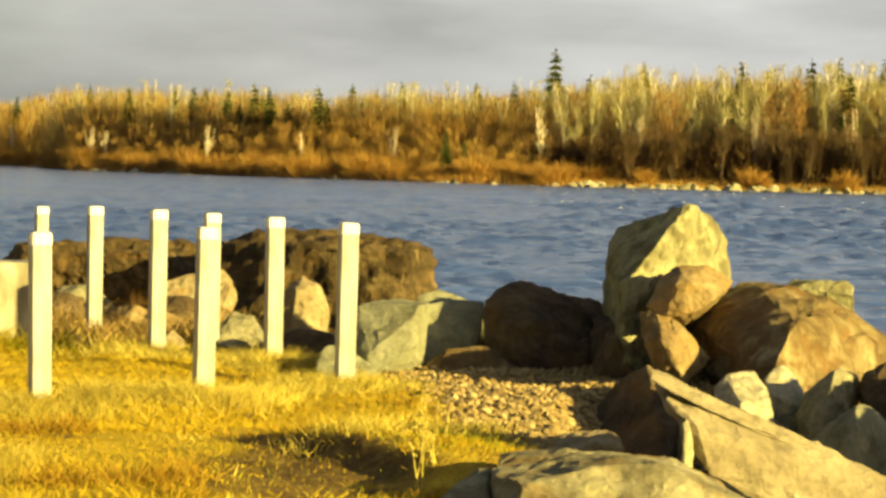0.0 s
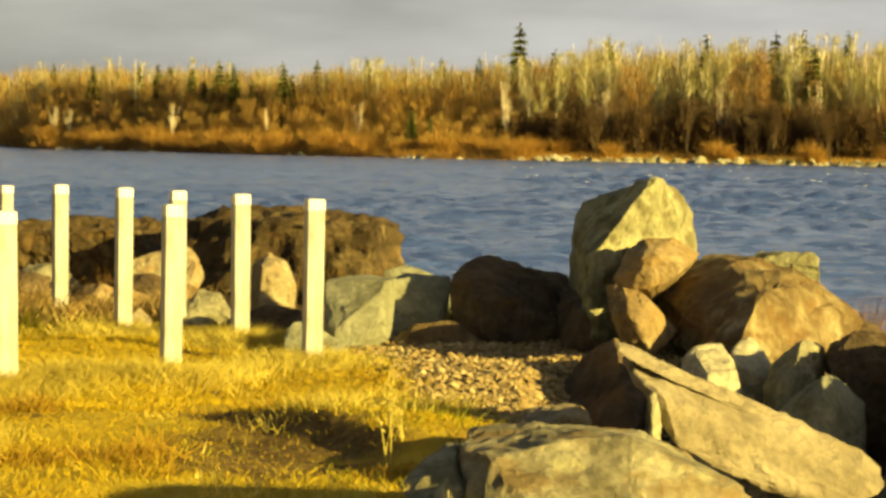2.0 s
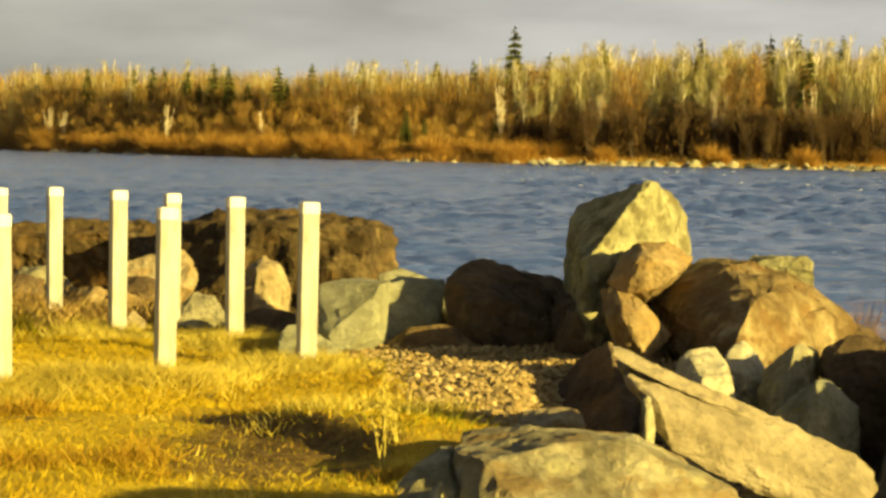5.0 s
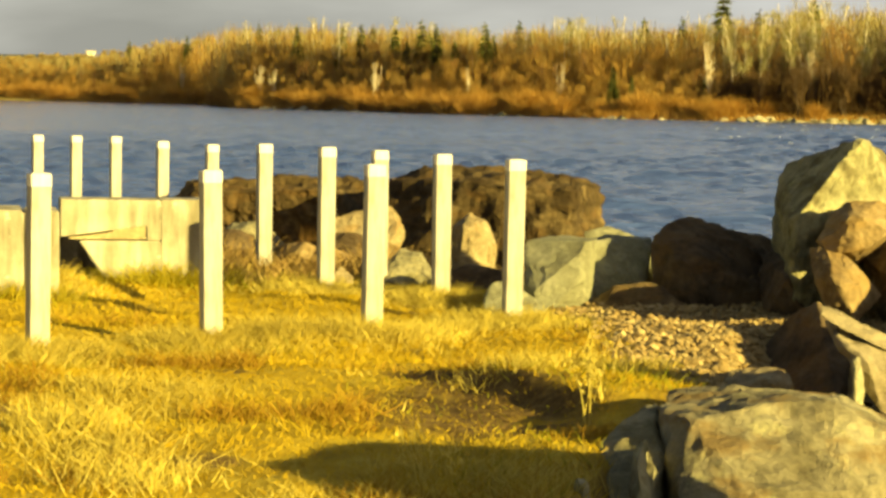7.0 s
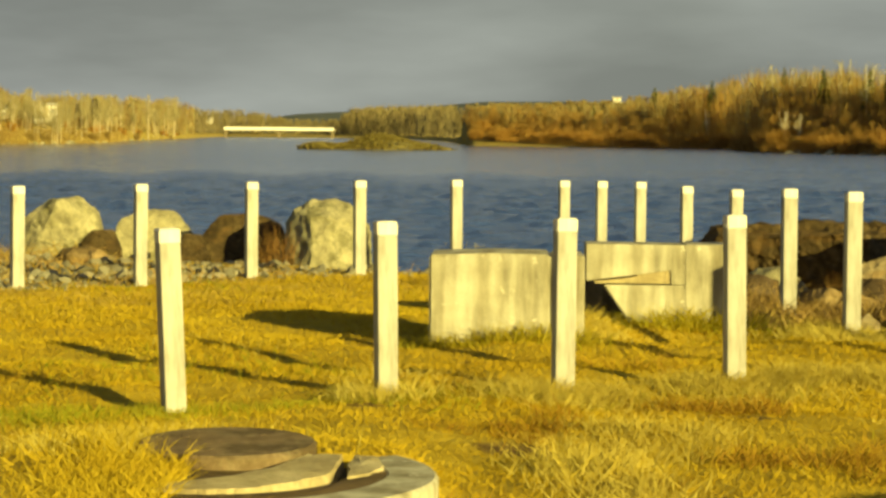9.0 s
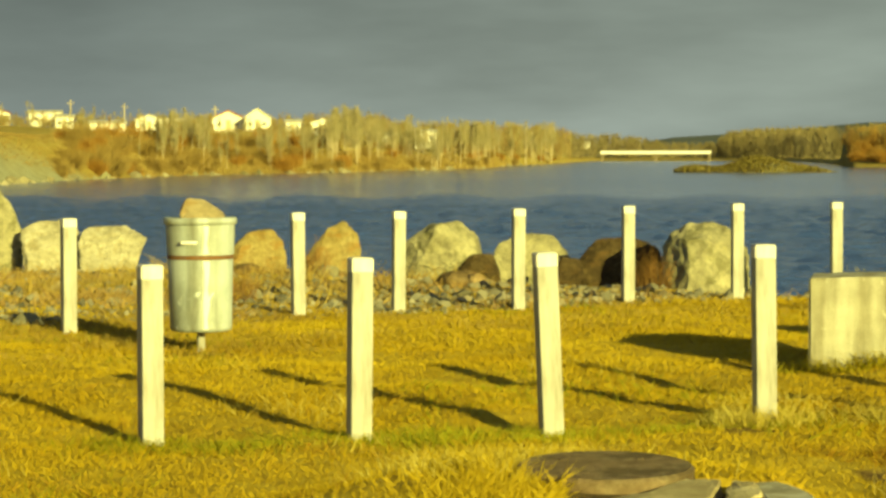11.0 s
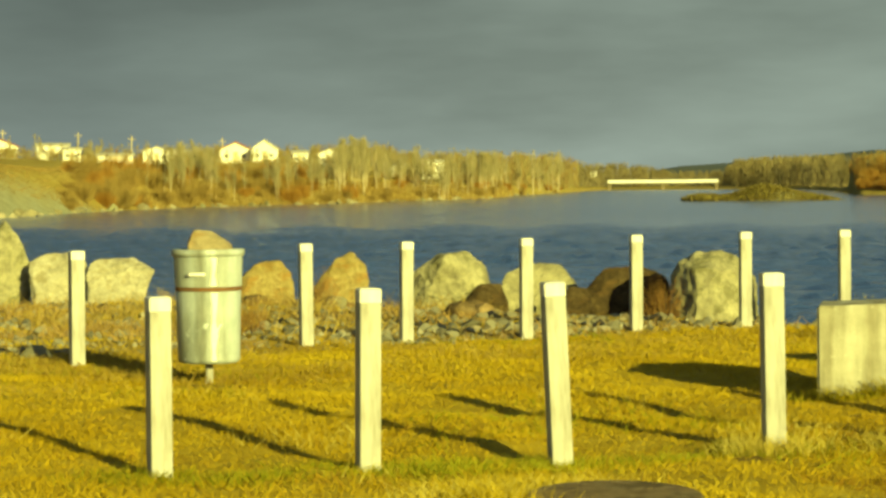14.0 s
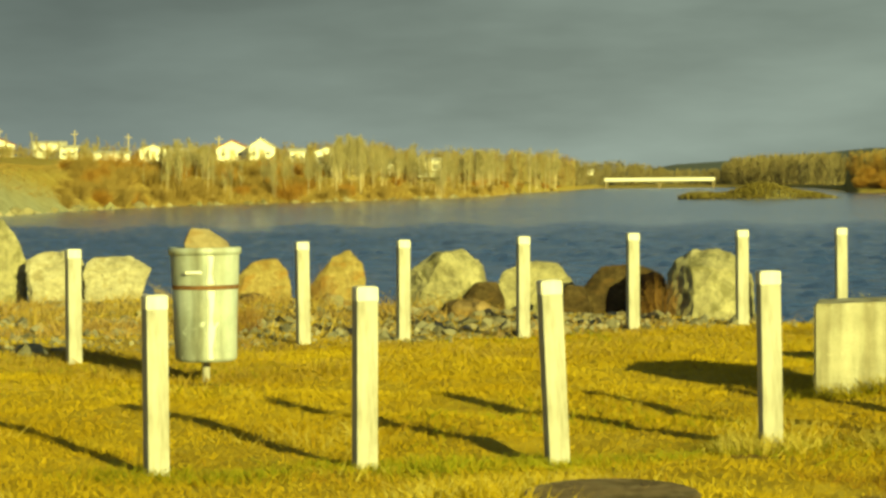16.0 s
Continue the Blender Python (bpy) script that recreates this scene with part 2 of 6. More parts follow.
GALV = concrete("galvanised_steel", (0.43, 0.49, 0.50), (0.61, 0.67, 0.67))
RUST = plain("rust", (0.11, 0.055, 0.022), (0.22, 0.11, 0.045), 30.0)


def ground_mat():
    m, n, l, b = node_mat("ground_soil", 0.95, spec=0.1)
    c = where(n)
    turf = ramp(n, l, vary(n, l, c, 3.5, 8.0, rough=0.7), (0.3, (0.30, 0.205, 0.025)), (0.5, (0.42, 0.30, 0.035)), (0.7, (0.52, 0.40, 0.065)))
    soil = ramp(n, l, vary(n, l, c, 9.0, 8.0, rough=0.75), (0.3, (0.16, 0.11, 0.05)), (0.5, (0.29, 0.215, 0.10)), (0.7, (0.42, 0.33, 0.17)))
    wild = ramp(n, l, vary(n, l, c, 0.3, 8.0, rough=0.75), (0.3, (0.24, 0.17, 0.045)), (0.5, (0.38, 0.29, 0.075)), (0.7, (0.48, 0.39, 0.13)))
    a1 = n.new("ShaderNodeAttribute")
    a1.attribute_name = "gravel"
    a2 = n.new("ShaderNodeAttribute")
    a2.attribute_name = "far"
    col = mix(n, l, a1.outputs["Fac"], turf, soil)
    a4 = n.new("ShaderNodeAttribute")
    a4.attribute_name = "bare"
    earth = ramp(n, l, vary(n, l, c, 14.0, 8.0, rough=0.75), (0.3, (0.07, 0.045, 0.015)), (0.5, (0.15, 0.095, 0.03)), (0.7, (0.28, 0.19, 0.06)))
    col = mix(n, l, a4.outputs["Fac"], col, earth)
    col = mix(n, l, a2.outputs["Fac"], col, wild)
    a5 = n.new("ShaderNodeAttribute")
    a5.attribute_name = "beach"
    shingle = ramp(n, l, vary(n, l, c, 0.9, 8.0, rough=0.75), (0.3, (0.24, 0.235, 0.14)), (0.5, (0.33, 0.325, 0.205)), (0.7, (0.43, 0.42, 0.28)))
    col = mix(n, l, a5.outputs["Fac"], col, shingle)
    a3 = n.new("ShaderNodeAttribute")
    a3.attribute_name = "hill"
    # far hills, greyed in the base colour to stand in for haze
    hazy_hills = ramp(n, l, vary(n, l, c, 0.012, 8.0), (0.35, (0.09, 0.105, 0.105)), (0.65, (0.13, 0.145, 0.135)))
    col = mix(n, l, a3.outputs["Fac"], col, hazy_hills)
    l.new(col, b.inputs["Base Color"])
    relief(n, l, b, vary(n, l, c, 22.0, 6.0), 0.8, 0.03)
    return m


def water_mat():
    m, n, l, b = node_mat("river_water", 0.10, spec=0.5)
    c = where(n)
    b.inputs["IOR"].default_value = 1.33
    swirl = vary(n, l, c, 0.05, 4.0)
    l.new(ramp(n, l, swirl, (0.35, (0.052, 0.102, 0.31)), (0.65, (0.078, 0.135, 0.38))), b.inputs["Base Color"])
    ruffle = n.new("ShaderNodeAttribute")
    ruffle.attribute_name = "ruffle"
    l.new(ruffle.outputs["Fac"], b.inputs["Roughness"])
    chop = n.new("ShaderNodeAttribute")
    chop.attribute_name = "chop"
    h = n.new("ShaderNodeMath")
    h.operation = "MULTIPLY"
    # fine ripples on top of wind-drawn wavelets some metres long
    both = n.new("ShaderNodeMath")
    both.operation = "MULTIPLY_ADD"
    l.new(vary(n, l, c, 0.55, 4.0, (0.35, 1.7, 1.0), rough=0.6), both.inputs[0])
    both.inputs[1].default_value = 3.2
    l.new(vary(n, l, c, 2.4, 5.0, (0.45, 1.3, 1.0), rough=0.65), both.inputs[2])
    l.new(both.outputs[0], h.inputs[0])
    l.new(chop.outputs["Fac"], h.inputs[1])
    relief(n, l, b, h.outputs[0], 1.0, 0.08)
    return m


def foam_mat():
    m, n, l, b = node_mat("foam", 0.6)
    l.new(ramp(n, l, vary(n, l, where(n), 6.0), (0.3, (0.55, 0.58, 0.62)), (0.7, (0.85, 0.86, 0.86))), b.inputs["Base Color"])
    return m


def steel(m):
    """Turns a streaked grey into a dull zinc surface."""
    b = m.node_tree.nodes["Principled BSDF"]
    b.inputs["Roughness"].default_value, b.inputs["Metallic"].default_value = 0.55, 0.15
    b.inputs["Specular IOR Level"].default_value = 0.5


steel(GALV)
ORANGE_STONE = stone("orange_stone", (0.145, 0.097, 0.045), (0.246, 0.175, 0.085), (0.340, 0.258, 0.140), rust=(0.281, 0.184, 0.070))
SLAB_STONE = stone("slab_stone", (0.18, 0.147, 0.09), (0.255, 0.213, 0.135), (0.325, 0.278, 0.185))
SUN_STONE = stone("sunny_stone", (0.185, 0.167, 0.101), (0.334, 0.308, 0.189), (0.458, 0.422, 0.273), lichen=(0.387, 0.361, 0.185), blotch=(0.14, 0.13, 0.06))
GOLD_STONE = stone("golden_stone", (0.18, 0.135, 0.048), (0.30, 0.235, 0.095), (0.44, 0.365, 0.18), rust=(0.27, 0.15, 0.04), blotch=(0.17, 0.11, 0.035))
BROKEN_STONE = stone("broken_stone", (0.096, 0.082, 0.048), (0.221, 0.197, 0.125), (0.326, 0.298, 0.197), lichen=(0.346, 0.326, 0.173), rust=(0.182, 0.120, 0.048))
RUSTY_STONE = stone("rusty_stone", (0.10, 0.066, 0.028), (0.195, 0.145, 0.07), (0.32, 0.26, 0.145), rust=(0.16, 0.09, 0.033), blotch=(0.09, 0.055, 0.022))
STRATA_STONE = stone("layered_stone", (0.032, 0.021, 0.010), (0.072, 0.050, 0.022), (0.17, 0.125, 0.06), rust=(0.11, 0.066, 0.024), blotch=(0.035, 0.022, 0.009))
LICHEN_STONE = stone("lichen_stone", (0.14, 0.13, 0.07), (0.26, 0.247, 0.14), (0.385, 0.37, 0.215), lichen=(0.40, 0.385, 0.18), blotch=(0.10, 0.082, 0.036))
WHITE_STONE = stone("white_stone", (0.27, 0.245, 0.165), (0.40, 0.37, 0.27), (0.54, 0.50, 0.38), blotch=(0.24, 0.20, 0.10))
# earth in the ring, used as well where its gaps lie in shade
EARTH_SHADE = stone("earth_and_gap_shade", (0.06, 0.04, 0.02), (0.10, 0.07, 0.035), (0.15, 0.10, 0.05))
LID_TOP = stone("lid_concrete", (0.146, 0.100, 0.053), (0.224, 0.161, 0.092), (0.310, 0.243, 0.150), lichen=(0.30, 0.25, 0.15), blotch=(0.07, 0.045, 0.02))
SLAB_TAN = stone("slab_concrete", (0.30, 0.24, 0.13), (0.42, 0.35, 0.20), (0.52, 0.45, 0.28))


# ---- helpers for building ----
def from_bm(name, bm, material, parent=None, label="", smooth=False):
    me = bpy.data.meshes.new(name)
    bm.to_mesh(me)
    bm.free()
    for p in me.polygons:
        p.use_smooth = smooth
    if material:
        me.materials.append(material)
    ob = new(name, me)
    if parent:
        ob.parent = parent
    if label:
        ob["label"] = label
    return ob


def part(name, bm, material, parent, label="", smooth=False):
    return from_bm(name, bm, material, parent, label, smooth)


def mesh_np(name, verts, faces, material, smooth=False):
    """A mesh from arrays of corners and of triangles (or quads)."""
    me = bpy.data.meshes.new(name)
    verts, faces = np.asarray(verts, np.float32), np.asarray(faces, np.int32)
    k = faces.shape[1]
    me.vertices.add(len(verts))
    me.vertices.foreach_set("co", verts.ravel())
    me.loops.add(faces.size)
    me.loops.foreach_set("vertex_index", faces.ravel())
    me.polygons.add(len(faces))
    me.polygons.foreach_set("loop_start", np.arange(0, faces.size, k, dtype=np.int32))
    me.update(calc_edges=True)
    me.polygons.foreach_set("use_smooth", np.full(len(faces), smooth))
    me.materials.append(material)
    return me


def thing(name, label, category, group="", at=None):
    ob = new(name)
    if at is not None:
        ob.matrix_basis = at
    return tagged(ob, label, category, group)


def box_bm(x0, x1, y0, y1, z0, z1, bevel=0.0):
    bm = bmesh.new()
    bmesh.ops.create_cube(bm, size=1.0)
    for v in bm.verts:
        v.co = Vector(((x0 + x1) / 2 + v.co.x * (x1 - x0), (y0 + y1) / 2 + v.co.y * (y1 - y0), (z0 + z1) / 2 + v.co.z * (z1 - z0)))
    if bevel:
        bmesh.ops.bevel(bm, geom=bm.edges[:], offset=bevel, segments=2, affect="EDGES", profile=0.6)
    return bm


def lathe_bm(profile, steps=32, caps=True):
    """A turned form from (radius, height) pairs."""
    bm = bmesh.new()
    rings = [[bm.verts.new((r * math.cos(2 * math.pi * i / steps), r * math.sin(2 * math.pi * i / steps), z)) for i in range(steps)] for r, z in profile]
    for a, b in zip(rings, rings[1:]):
        for i in range(steps):
            j = (i + 1) % steps
            bm.faces.new((a[i], a[j], b[j], b[i]))
    if caps:
        bm.faces.new(rings[0][::-1])
        bm.faces.new(rings[-1])
    return bm


def polar(yaw, dist, z=0.0):
    return Vector((-math.sin(radians(yaw)) * dist, math.cos(radians(yaw)) * dist, z))


def fuzz(x, y, scale, seed=0.0):
    """Smooth random waves over arrays, about -1 to 1."""
    out = 0.0
    for k in range(4):
        f = scale * (1.0, 1.83, 3.1, 5.7)[k]
        a = 0.7 + 1.9 * k + seed
        out = out + np.sin(f * (x * math.cos(a) + y * math.sin(a)) + 2.1 * seed + k) * np.cos(f * 0.8 * (y * math.cos(a) - x * math.sin(a)) + 1.3 * k) / (1 + k)
    return out / 1.6


# ---- the ground: lawn, bank, river bed and the far shores in one sheet ----
WATER_Z = -0.8
SHORE = np.array(((-180, 260), (-60, 235), (-11.3, 254), (-4.5, 257), (0.25, 267), (4.5, 289), (8.0, 318), (10.2, 338), (11.0, 430), (14, 455), (17.9, 500),
                  (18.6, 900), (20, 1500), (24.4, 1550), (25.5, 900), (27.6, 459), (31.5, 336), (36, 278), (40.4, 192), (60, 150), (180, 260)), float)
BANK = np.array(((-180, 40), (-60, 25), (-9, 19), (-3, 19.8), (2, 20.8), (6, 22.0), (8.5, 22.6), (11, 24.6), (13, 25.5), (18, 26), (24, 28), (30, 30), (37, 32), (60, 32), (180, 40)), float)


def land(x, y):
    """Heights over arrays."""
    r, yaw = np.hypot(x, y), np.degrees(np.arctan2(-x, y))
    shore, bank = np.interp(yaw, SHORE[:, 0], SHORE[:, 1]), np.interp(yaw, BANK[:, 0], BANK[:, 1])
    near = 0.035 * fuzz(x, y, 1.1) + 0.02 * fuzz(x, y, 3.7, 1.0)
    # lumpy turf; a crest of turf, steep on its far side, then the rough ground of the boulders lies lower
    near = near + 0.03 * np.clip(np.hypot(x + 1.0, y - 11.0) < 6, 0, 1) * fuzz(x, y, 2.4, 5.0)
    across = (x + 0.62) * 0.83 + (y - 11.05) * 0.56
    along = (y - 11.05) * 0.83 - (x + 0.62) * 0.56
    near = near + 0.15 * np.where(across < 0, np.exp(-(across / 0.11) ** 2), np.exp(-(across / 0.75) ** 2)) * np.exp(-((along + 0.15) / 1.1) ** 4) * np.clip(0.55 - 0.5 * along, 0.12, 1.1)
    q = np.clip((x - 0.55) / 0.7, 0, 1) * np.clip((14.5 - y) / 1.5, 0, 1) * np.clip((y - 5.5) / 1.5, 0, 1)
    q = np.maximum(q, 0.8 * np.clip((x + 0.22 - 0.175 * (y - 8)) / 0.32, 0, 1) * np.clip((10.3 - y) / 0.5, 0, 1) * np.clip((y - 5.5) / 1.5, 0, 1))
    near = near - 0.5 * q * q * (3 - 2 * q)
    # turf heaped over the back and one side of the chamber ring
    cx, cy = (x + 3.43) * 0.934 + (y - 7.49) * 0.358, (y - 7.49) * 0.934 - (x + 3.43) * 0.358
    heap = np.maximum(np.clip((cy - 0.40) / 0.10, 0, 1), np.clip((-0.02 - cx) / 0.12, 0, 1)) * np.clip((0.98 - cx) / 0.25, 0, 1) * np.clip((1.75 - np.hypot(cx, cy)) / 0.8, 0, 1)
    heap = heap * np.clip((np.hypot(x + 3.60, y - 7.97) - 0.31) / 0.06, 0, 1)
    near = near + (0.205 - near) * heap
    # the ditch below the outfall and the bank beside it
    near = near + 0.15 * np.exp(-((x + 4.20) ** 2 + (y - 15.70) ** 2) / 0.32 ** 2) - 0.16 * np.exp(-((x + 3.35) ** 2 + (y - 15.9) ** 2) / 0.45 ** 2)
    s = np.clip((r - bank + 3.5) / 7.5, 0, 1)
    near = near - 2.3 * s * s * (3 - 2 * s)
    # the far shore: a low beach, then a terrace; a bluff upstream on the left bank
    bluff = np.clip((yaw - 25.0) / 6.0, 0, 1) * np.clip((70 - yaw) / 20, 0, 1)
    inland = r - shore
    rise = WATER_Z - 0.4 + np.clip(inland, -6, 14) * 0.11 + np.clip(inland - 14, 0, 400) * 0.006
    b = np.clip((inland - 4) / 38.0, 0, 1)
    rise = rise + bluff * (3.5 * b * b * (3 - 2 * b) * (1 + 0.10 * fuzz(x, y, 0.05)) + np.clip(inland - 40, 0, 160) * 0.016)
    knoll = polar(14.0, 590)
    rise = rise + 9.0 * np.exp(-((x - knoll.x) ** 2 + (y - knoll.y) ** 2) / 70.0 ** 2)
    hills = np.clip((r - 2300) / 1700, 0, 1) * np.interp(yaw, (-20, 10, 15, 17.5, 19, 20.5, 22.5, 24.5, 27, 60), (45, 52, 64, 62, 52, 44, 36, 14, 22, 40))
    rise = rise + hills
    f = np.clip((r - shore + 14) / 10, 0, 1)
    return np.where(r < 100, near, (1 - f) * -3.0 + f * rise)


def gravelly(x, y):
    r, yaw = np.hypot(x, y), np.degrees(np.arctan2(-x, y))
    bank = np.interp(yaw, BANK[:, 0], BANK[:, 1])
    w = 0.35 * fuzz(x, y, 1.6, 2.0)
    start = np.interp(yaw, (12, 18, 21, 27, 33, 35, 37, 60), (22.6, 22.8, 21.8, 20.9, 19.8, 19.3, 19.3, 20.4))
    strip = np.clip((r - start + w) / 0.7, 0, 1) * np.clip((yaw - 12) / 3, 0, 1) * np.interp(yaw, (12, 31, 33, 60), (0.85, 0.85, 0.68, 0.68))
    edge = np.interp(y, (8.5, 9.6, 10.9, 12.1, 14.2, 15.3, 16.5), (0.75, 0.55, 0.24, 0.02, -0.38, -0.69, -1.0))
    dell = np.clip((x - edge + 0.25 * w) / 0.3, 0, 1)
    rough_bank = np.clip((r - bank + 3.9 + w) / 0.8, 0, 1) * np.clip((14 - yaw) / 3, 0, 1)
    return np.clip(np.maximum(np.maximum(strip, dell), rough_bank), 0, 1)


def worn(x, y):
    """Bare patches of brown earth in the turf."""
    across, along = (x + 0.62) * 0.83 + (y - 11.05) * 0.56, (y - 11.05) * 0.83 - (x + 0.62) * 0.56
    face = np.clip(1.3 - np.abs((across + 0.15) / 0.17) ** 2, 0, 1) * np.clip(1.4 - np.abs((along + 0.15) / 0.95) ** 4, 0, 1)
    dead = np.clip(1.2 * np.exp(-((x +9.29) / 0.55) ** 2 - ((y -13.49) / 0.45) ** 2) + 0.5 * fuzz(x, y, 4.0, 3.0) * np.exp(-((x +9.29) / 0.8) ** 2 - ((y -13.49) / 0.7) ** 2) - 0.3, 0, 1)
    here = np.exp(-((x + 0.55) / 0.75) ** 4 - ((y - 10.3) / 1.4) ** 4)
    spots_ = np.clip((fuzz(x, y, 3.1, 12.0) - 0.62) * 5, 0, 1) * np.clip((x + 7) / 3, 0.3, 1) * (np.hypot(x, y) < 16)
    return np.clip(np.maximum(np.maximum(face, dead), np.maximum(np.clip((fuzz(x, y, 2.2, 8.0) - 0.02) * 4, 0, 1) * here, np.maximum(spots_, np.clip((x + 0.30 - 0.175 * (y - 8)) / 0.2, 0, 1) * np.clip((10.6 - y) / 0.5, 0, 1) * (y > 7) * (x < 1.5)))), 0, 1)


def build_ground():
    yaws = np.unique(np.concatenate([np.linspace(-180, -16, 60), np.linspace(-16, 46, 360), np.linspace(46, 180, 50)]))
    rs = np.concatenate([np.linspace(0.02, 6.5, 15), np.geomspace(6.7, 34, 180), np.geomspace(35, 230, 40), np.geomspace(234, 640, 110), np.geomspace(655, 4700, 50)])
    yy, rr = np.meshgrid(np.radians(yaws[:-1]), rs)
    x, y = -np.sin(yy) * rr, np.cos(yy) * rr - 0.7      # the grid's hub lies just behind the viewer
    z = land(x, y)
    deg = np.degrees(yy)
    beach = np.clip((deg - 37.2) / 0.8, 0, 1) * np.clip(1.5 - (rr - np.interp(deg, SHORE[:, 0], SHORE[:, 1])) / np.interp(deg, (37.8, 38.6, 40.4), (2, 8, 19)) * 0.75, 0, 1) * (rr > 100)
    n, k = len(rs), len(yaws) - 1
    i, j = np.meshgrid(np.arange(n - 1), np.arange(k), indexing="ij")
    a, b = i * k + j, i * k + (j + 1) % k
    faces = np.stack([a, a + k, b + k, b], -1).reshape(-1, 4)
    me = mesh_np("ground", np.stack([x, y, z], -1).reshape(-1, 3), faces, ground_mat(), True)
    me.attributes.new("gravel", "FLOAT", "POINT").data.foreach_set("value", np.maximum(gravelly(x, y), 0.0).ravel().astype(np.float32))
    me.attributes.new("bare", "FLOAT", "POINT").data.foreach_set("value", worn(x, y).ravel().astype(np.float32))
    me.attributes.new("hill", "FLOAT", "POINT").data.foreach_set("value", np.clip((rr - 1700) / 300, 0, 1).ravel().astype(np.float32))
    me.attributes.new("far", "FLOAT", "POINT").data.foreach_set("value", (rr > 100).ravel().astype(np.float32))
    me.attributes.new("beach", "FLOAT", "POINT").data.foreach_set("value", beach.ravel().astype(np.float32))
    tagged(new("ground", me), "dry yellow lawn and gravel bank falling to a river", "ground", kind="structure")


build_ground()


def choppy(yaw, r):
    """How rough the river runs: the upstream reach lies smooth beyond the near current."""
    up = np.clip((yaw - 8) / 8, 0, 1)
    return np.interp(r + 8 * np.sin(yaw * 1.7), (100, 135), (1.0, 0.15)) * up + 1 - up


def waves(x, y, r):
    """Short river waves running across the current; the rapids downstream stand higher."""
    rng = np.random.default_rng(21)
    yaw = np.degrees(np.arctan2(-x, y))
    z = np.zeros_like(x)
    for k in range(36):
        length = 0.42 * 1.052 ** k
        way = rng.normal() * 0.42 + 1.45
        f = 2 * math.pi / length
        phase = rng.uniform(0, 6.28) + 1.3 * fuzz(x, y, 0.30 / math.sqrt(length), k)
        z += length ** 0.55 * 0.0092 * np.sin(f * (x * math.cos(way) + y * math.sin(way)) + phase) * np.clip(length * 420 / r - 0.8, 0, 1)
    patch = 0.8 + 0.6 * fuzz(x, y, 0.06, 3.0) + 1.5 * np.clip((-yaw - 1) / 5, 0, 1) * np.clip((r - 55) / 40, 0, 1) * np.clip((260 - r) / 60, 0, 1)
    calm = choppy(yaw, r)
    return z * np.clip(patch, 0.3, 2.6) * np.interp(r, (60, 200), (1.2, 0.95)) * calm


def build_water():
    yaws = np.radians(np.unique(np.concatenate([np.linspace(-180, -16, 50), np.linspace(-16, 46, 430), np.linspace(46, 180, 40)])))[:-1]
    rs = np.concatenate([np.geomspace(14, 28, 8)[:-1], np.geomspace(28, 560, 440), np.geomspace(580, 2600, 30)])
    yy, rr = np.meshgrid(yaws, rs)
    n, k = yy.shape
    i, j = np.meshgrid(np.arange(n - 1), np.arange(k), indexing="ij")
    a, b = i * k + j, i * k + (j + 1) % k
    x, y = -np.sin(yy) * rr, np.cos(yy) * rr
    z = WATER_Z + waves(x, y, rr)
    me = mesh_np("water", np.stack([x, y, z], -1).reshape(-1, 3), np.stack([a, a + k, b + k, b], -1).reshape(-1, 4), water_mat(), True)
    me.attributes.new("chop", "FLOAT", "POINT").data.foreach_set("value", choppy(np.degrees(yy), rr).ravel().astype(np.float32))
    # far ripples, too fine for the sheet, roughen its gloss
    me.attributes.new("ruffle", "FLOAT", "POINT").data.foreach_set("value", (0.10 + 0.10 * np.clip((rr - 40) / 150, 0, 1) * choppy(np.degrees(yy), rr)).ravel().astype(np.float32))
    tagged(new("water", me), "rippled blue river flowing past the bank", "water", kind="structure")


build_water()


# ---- posts ----
def build_post(height, lean=(0.0, 0.0)):
    """A square wooden post with a chamfered, freshly painted top, its foot in the turf."""
    w, cap = 0.0575, 0.075
    post = thing("bollard_post", "white-painted square wooden post standing in dry grass", "post", "posts along the bank")
    bm = box_bm(-w, w, -w, w, -0.6, height - cap, 0.006)
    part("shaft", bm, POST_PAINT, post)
    bm = bmesh.new()
    rings = [(w + 0.001, height - cap), (w + 0.001, height - 0.008), (w - 0.008, height)]
    loops = [[bm.verts.new((sx * r, sy * r, z)) for sx, sy in ((-1, -1), (1, -1), (1, 1), (-1, 1))] for r, z in rings]
    for a, b in zip(loops, loops[1:]):
        for i in range(4):
            bm.faces.new((a[i], a[(i + 1) % 4], b[(i + 1) % 4], b[i]))
    bm.faces.new(loops[-1])
    bm.faces.new(loops[0][::-1])
    bmesh.ops.bevel(bm, geom=[e for e in bm.edges if abs(e.verts[0].co.z - e.verts[1].co.z) > 0.01], offset=0.006, segments=2, affect="EDGES")
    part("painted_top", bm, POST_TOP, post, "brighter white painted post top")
    return post


def post_at(x, y, height, turn, lean_x=0.0, lean_y=0.0):
    p = build_post(height)
    p.matrix_basis = pose(x, y, 0, lean_x, lean_y, turn + 15)
    return p


# the row nearer the viewer
for x, y, h, turn, lean in ((-6.78, 9.19, 0.94, 36, 0.0), (-5.88, 9.83, 0.97, 31, 0.6), (-5.06, 10.50, 0.988, 26, -2.4), (-4.17, 11.41, 1.013, 20, -0.8),
                            (-3.28, 11.95, 1.031, 15, 0.3), (-2.42, 12.70, 1.042, 11, -0.8), (-1.53, 13.40, 1.073, 7, 0.4)):
    post_at(x, y, h, turn, 0.0, lean)
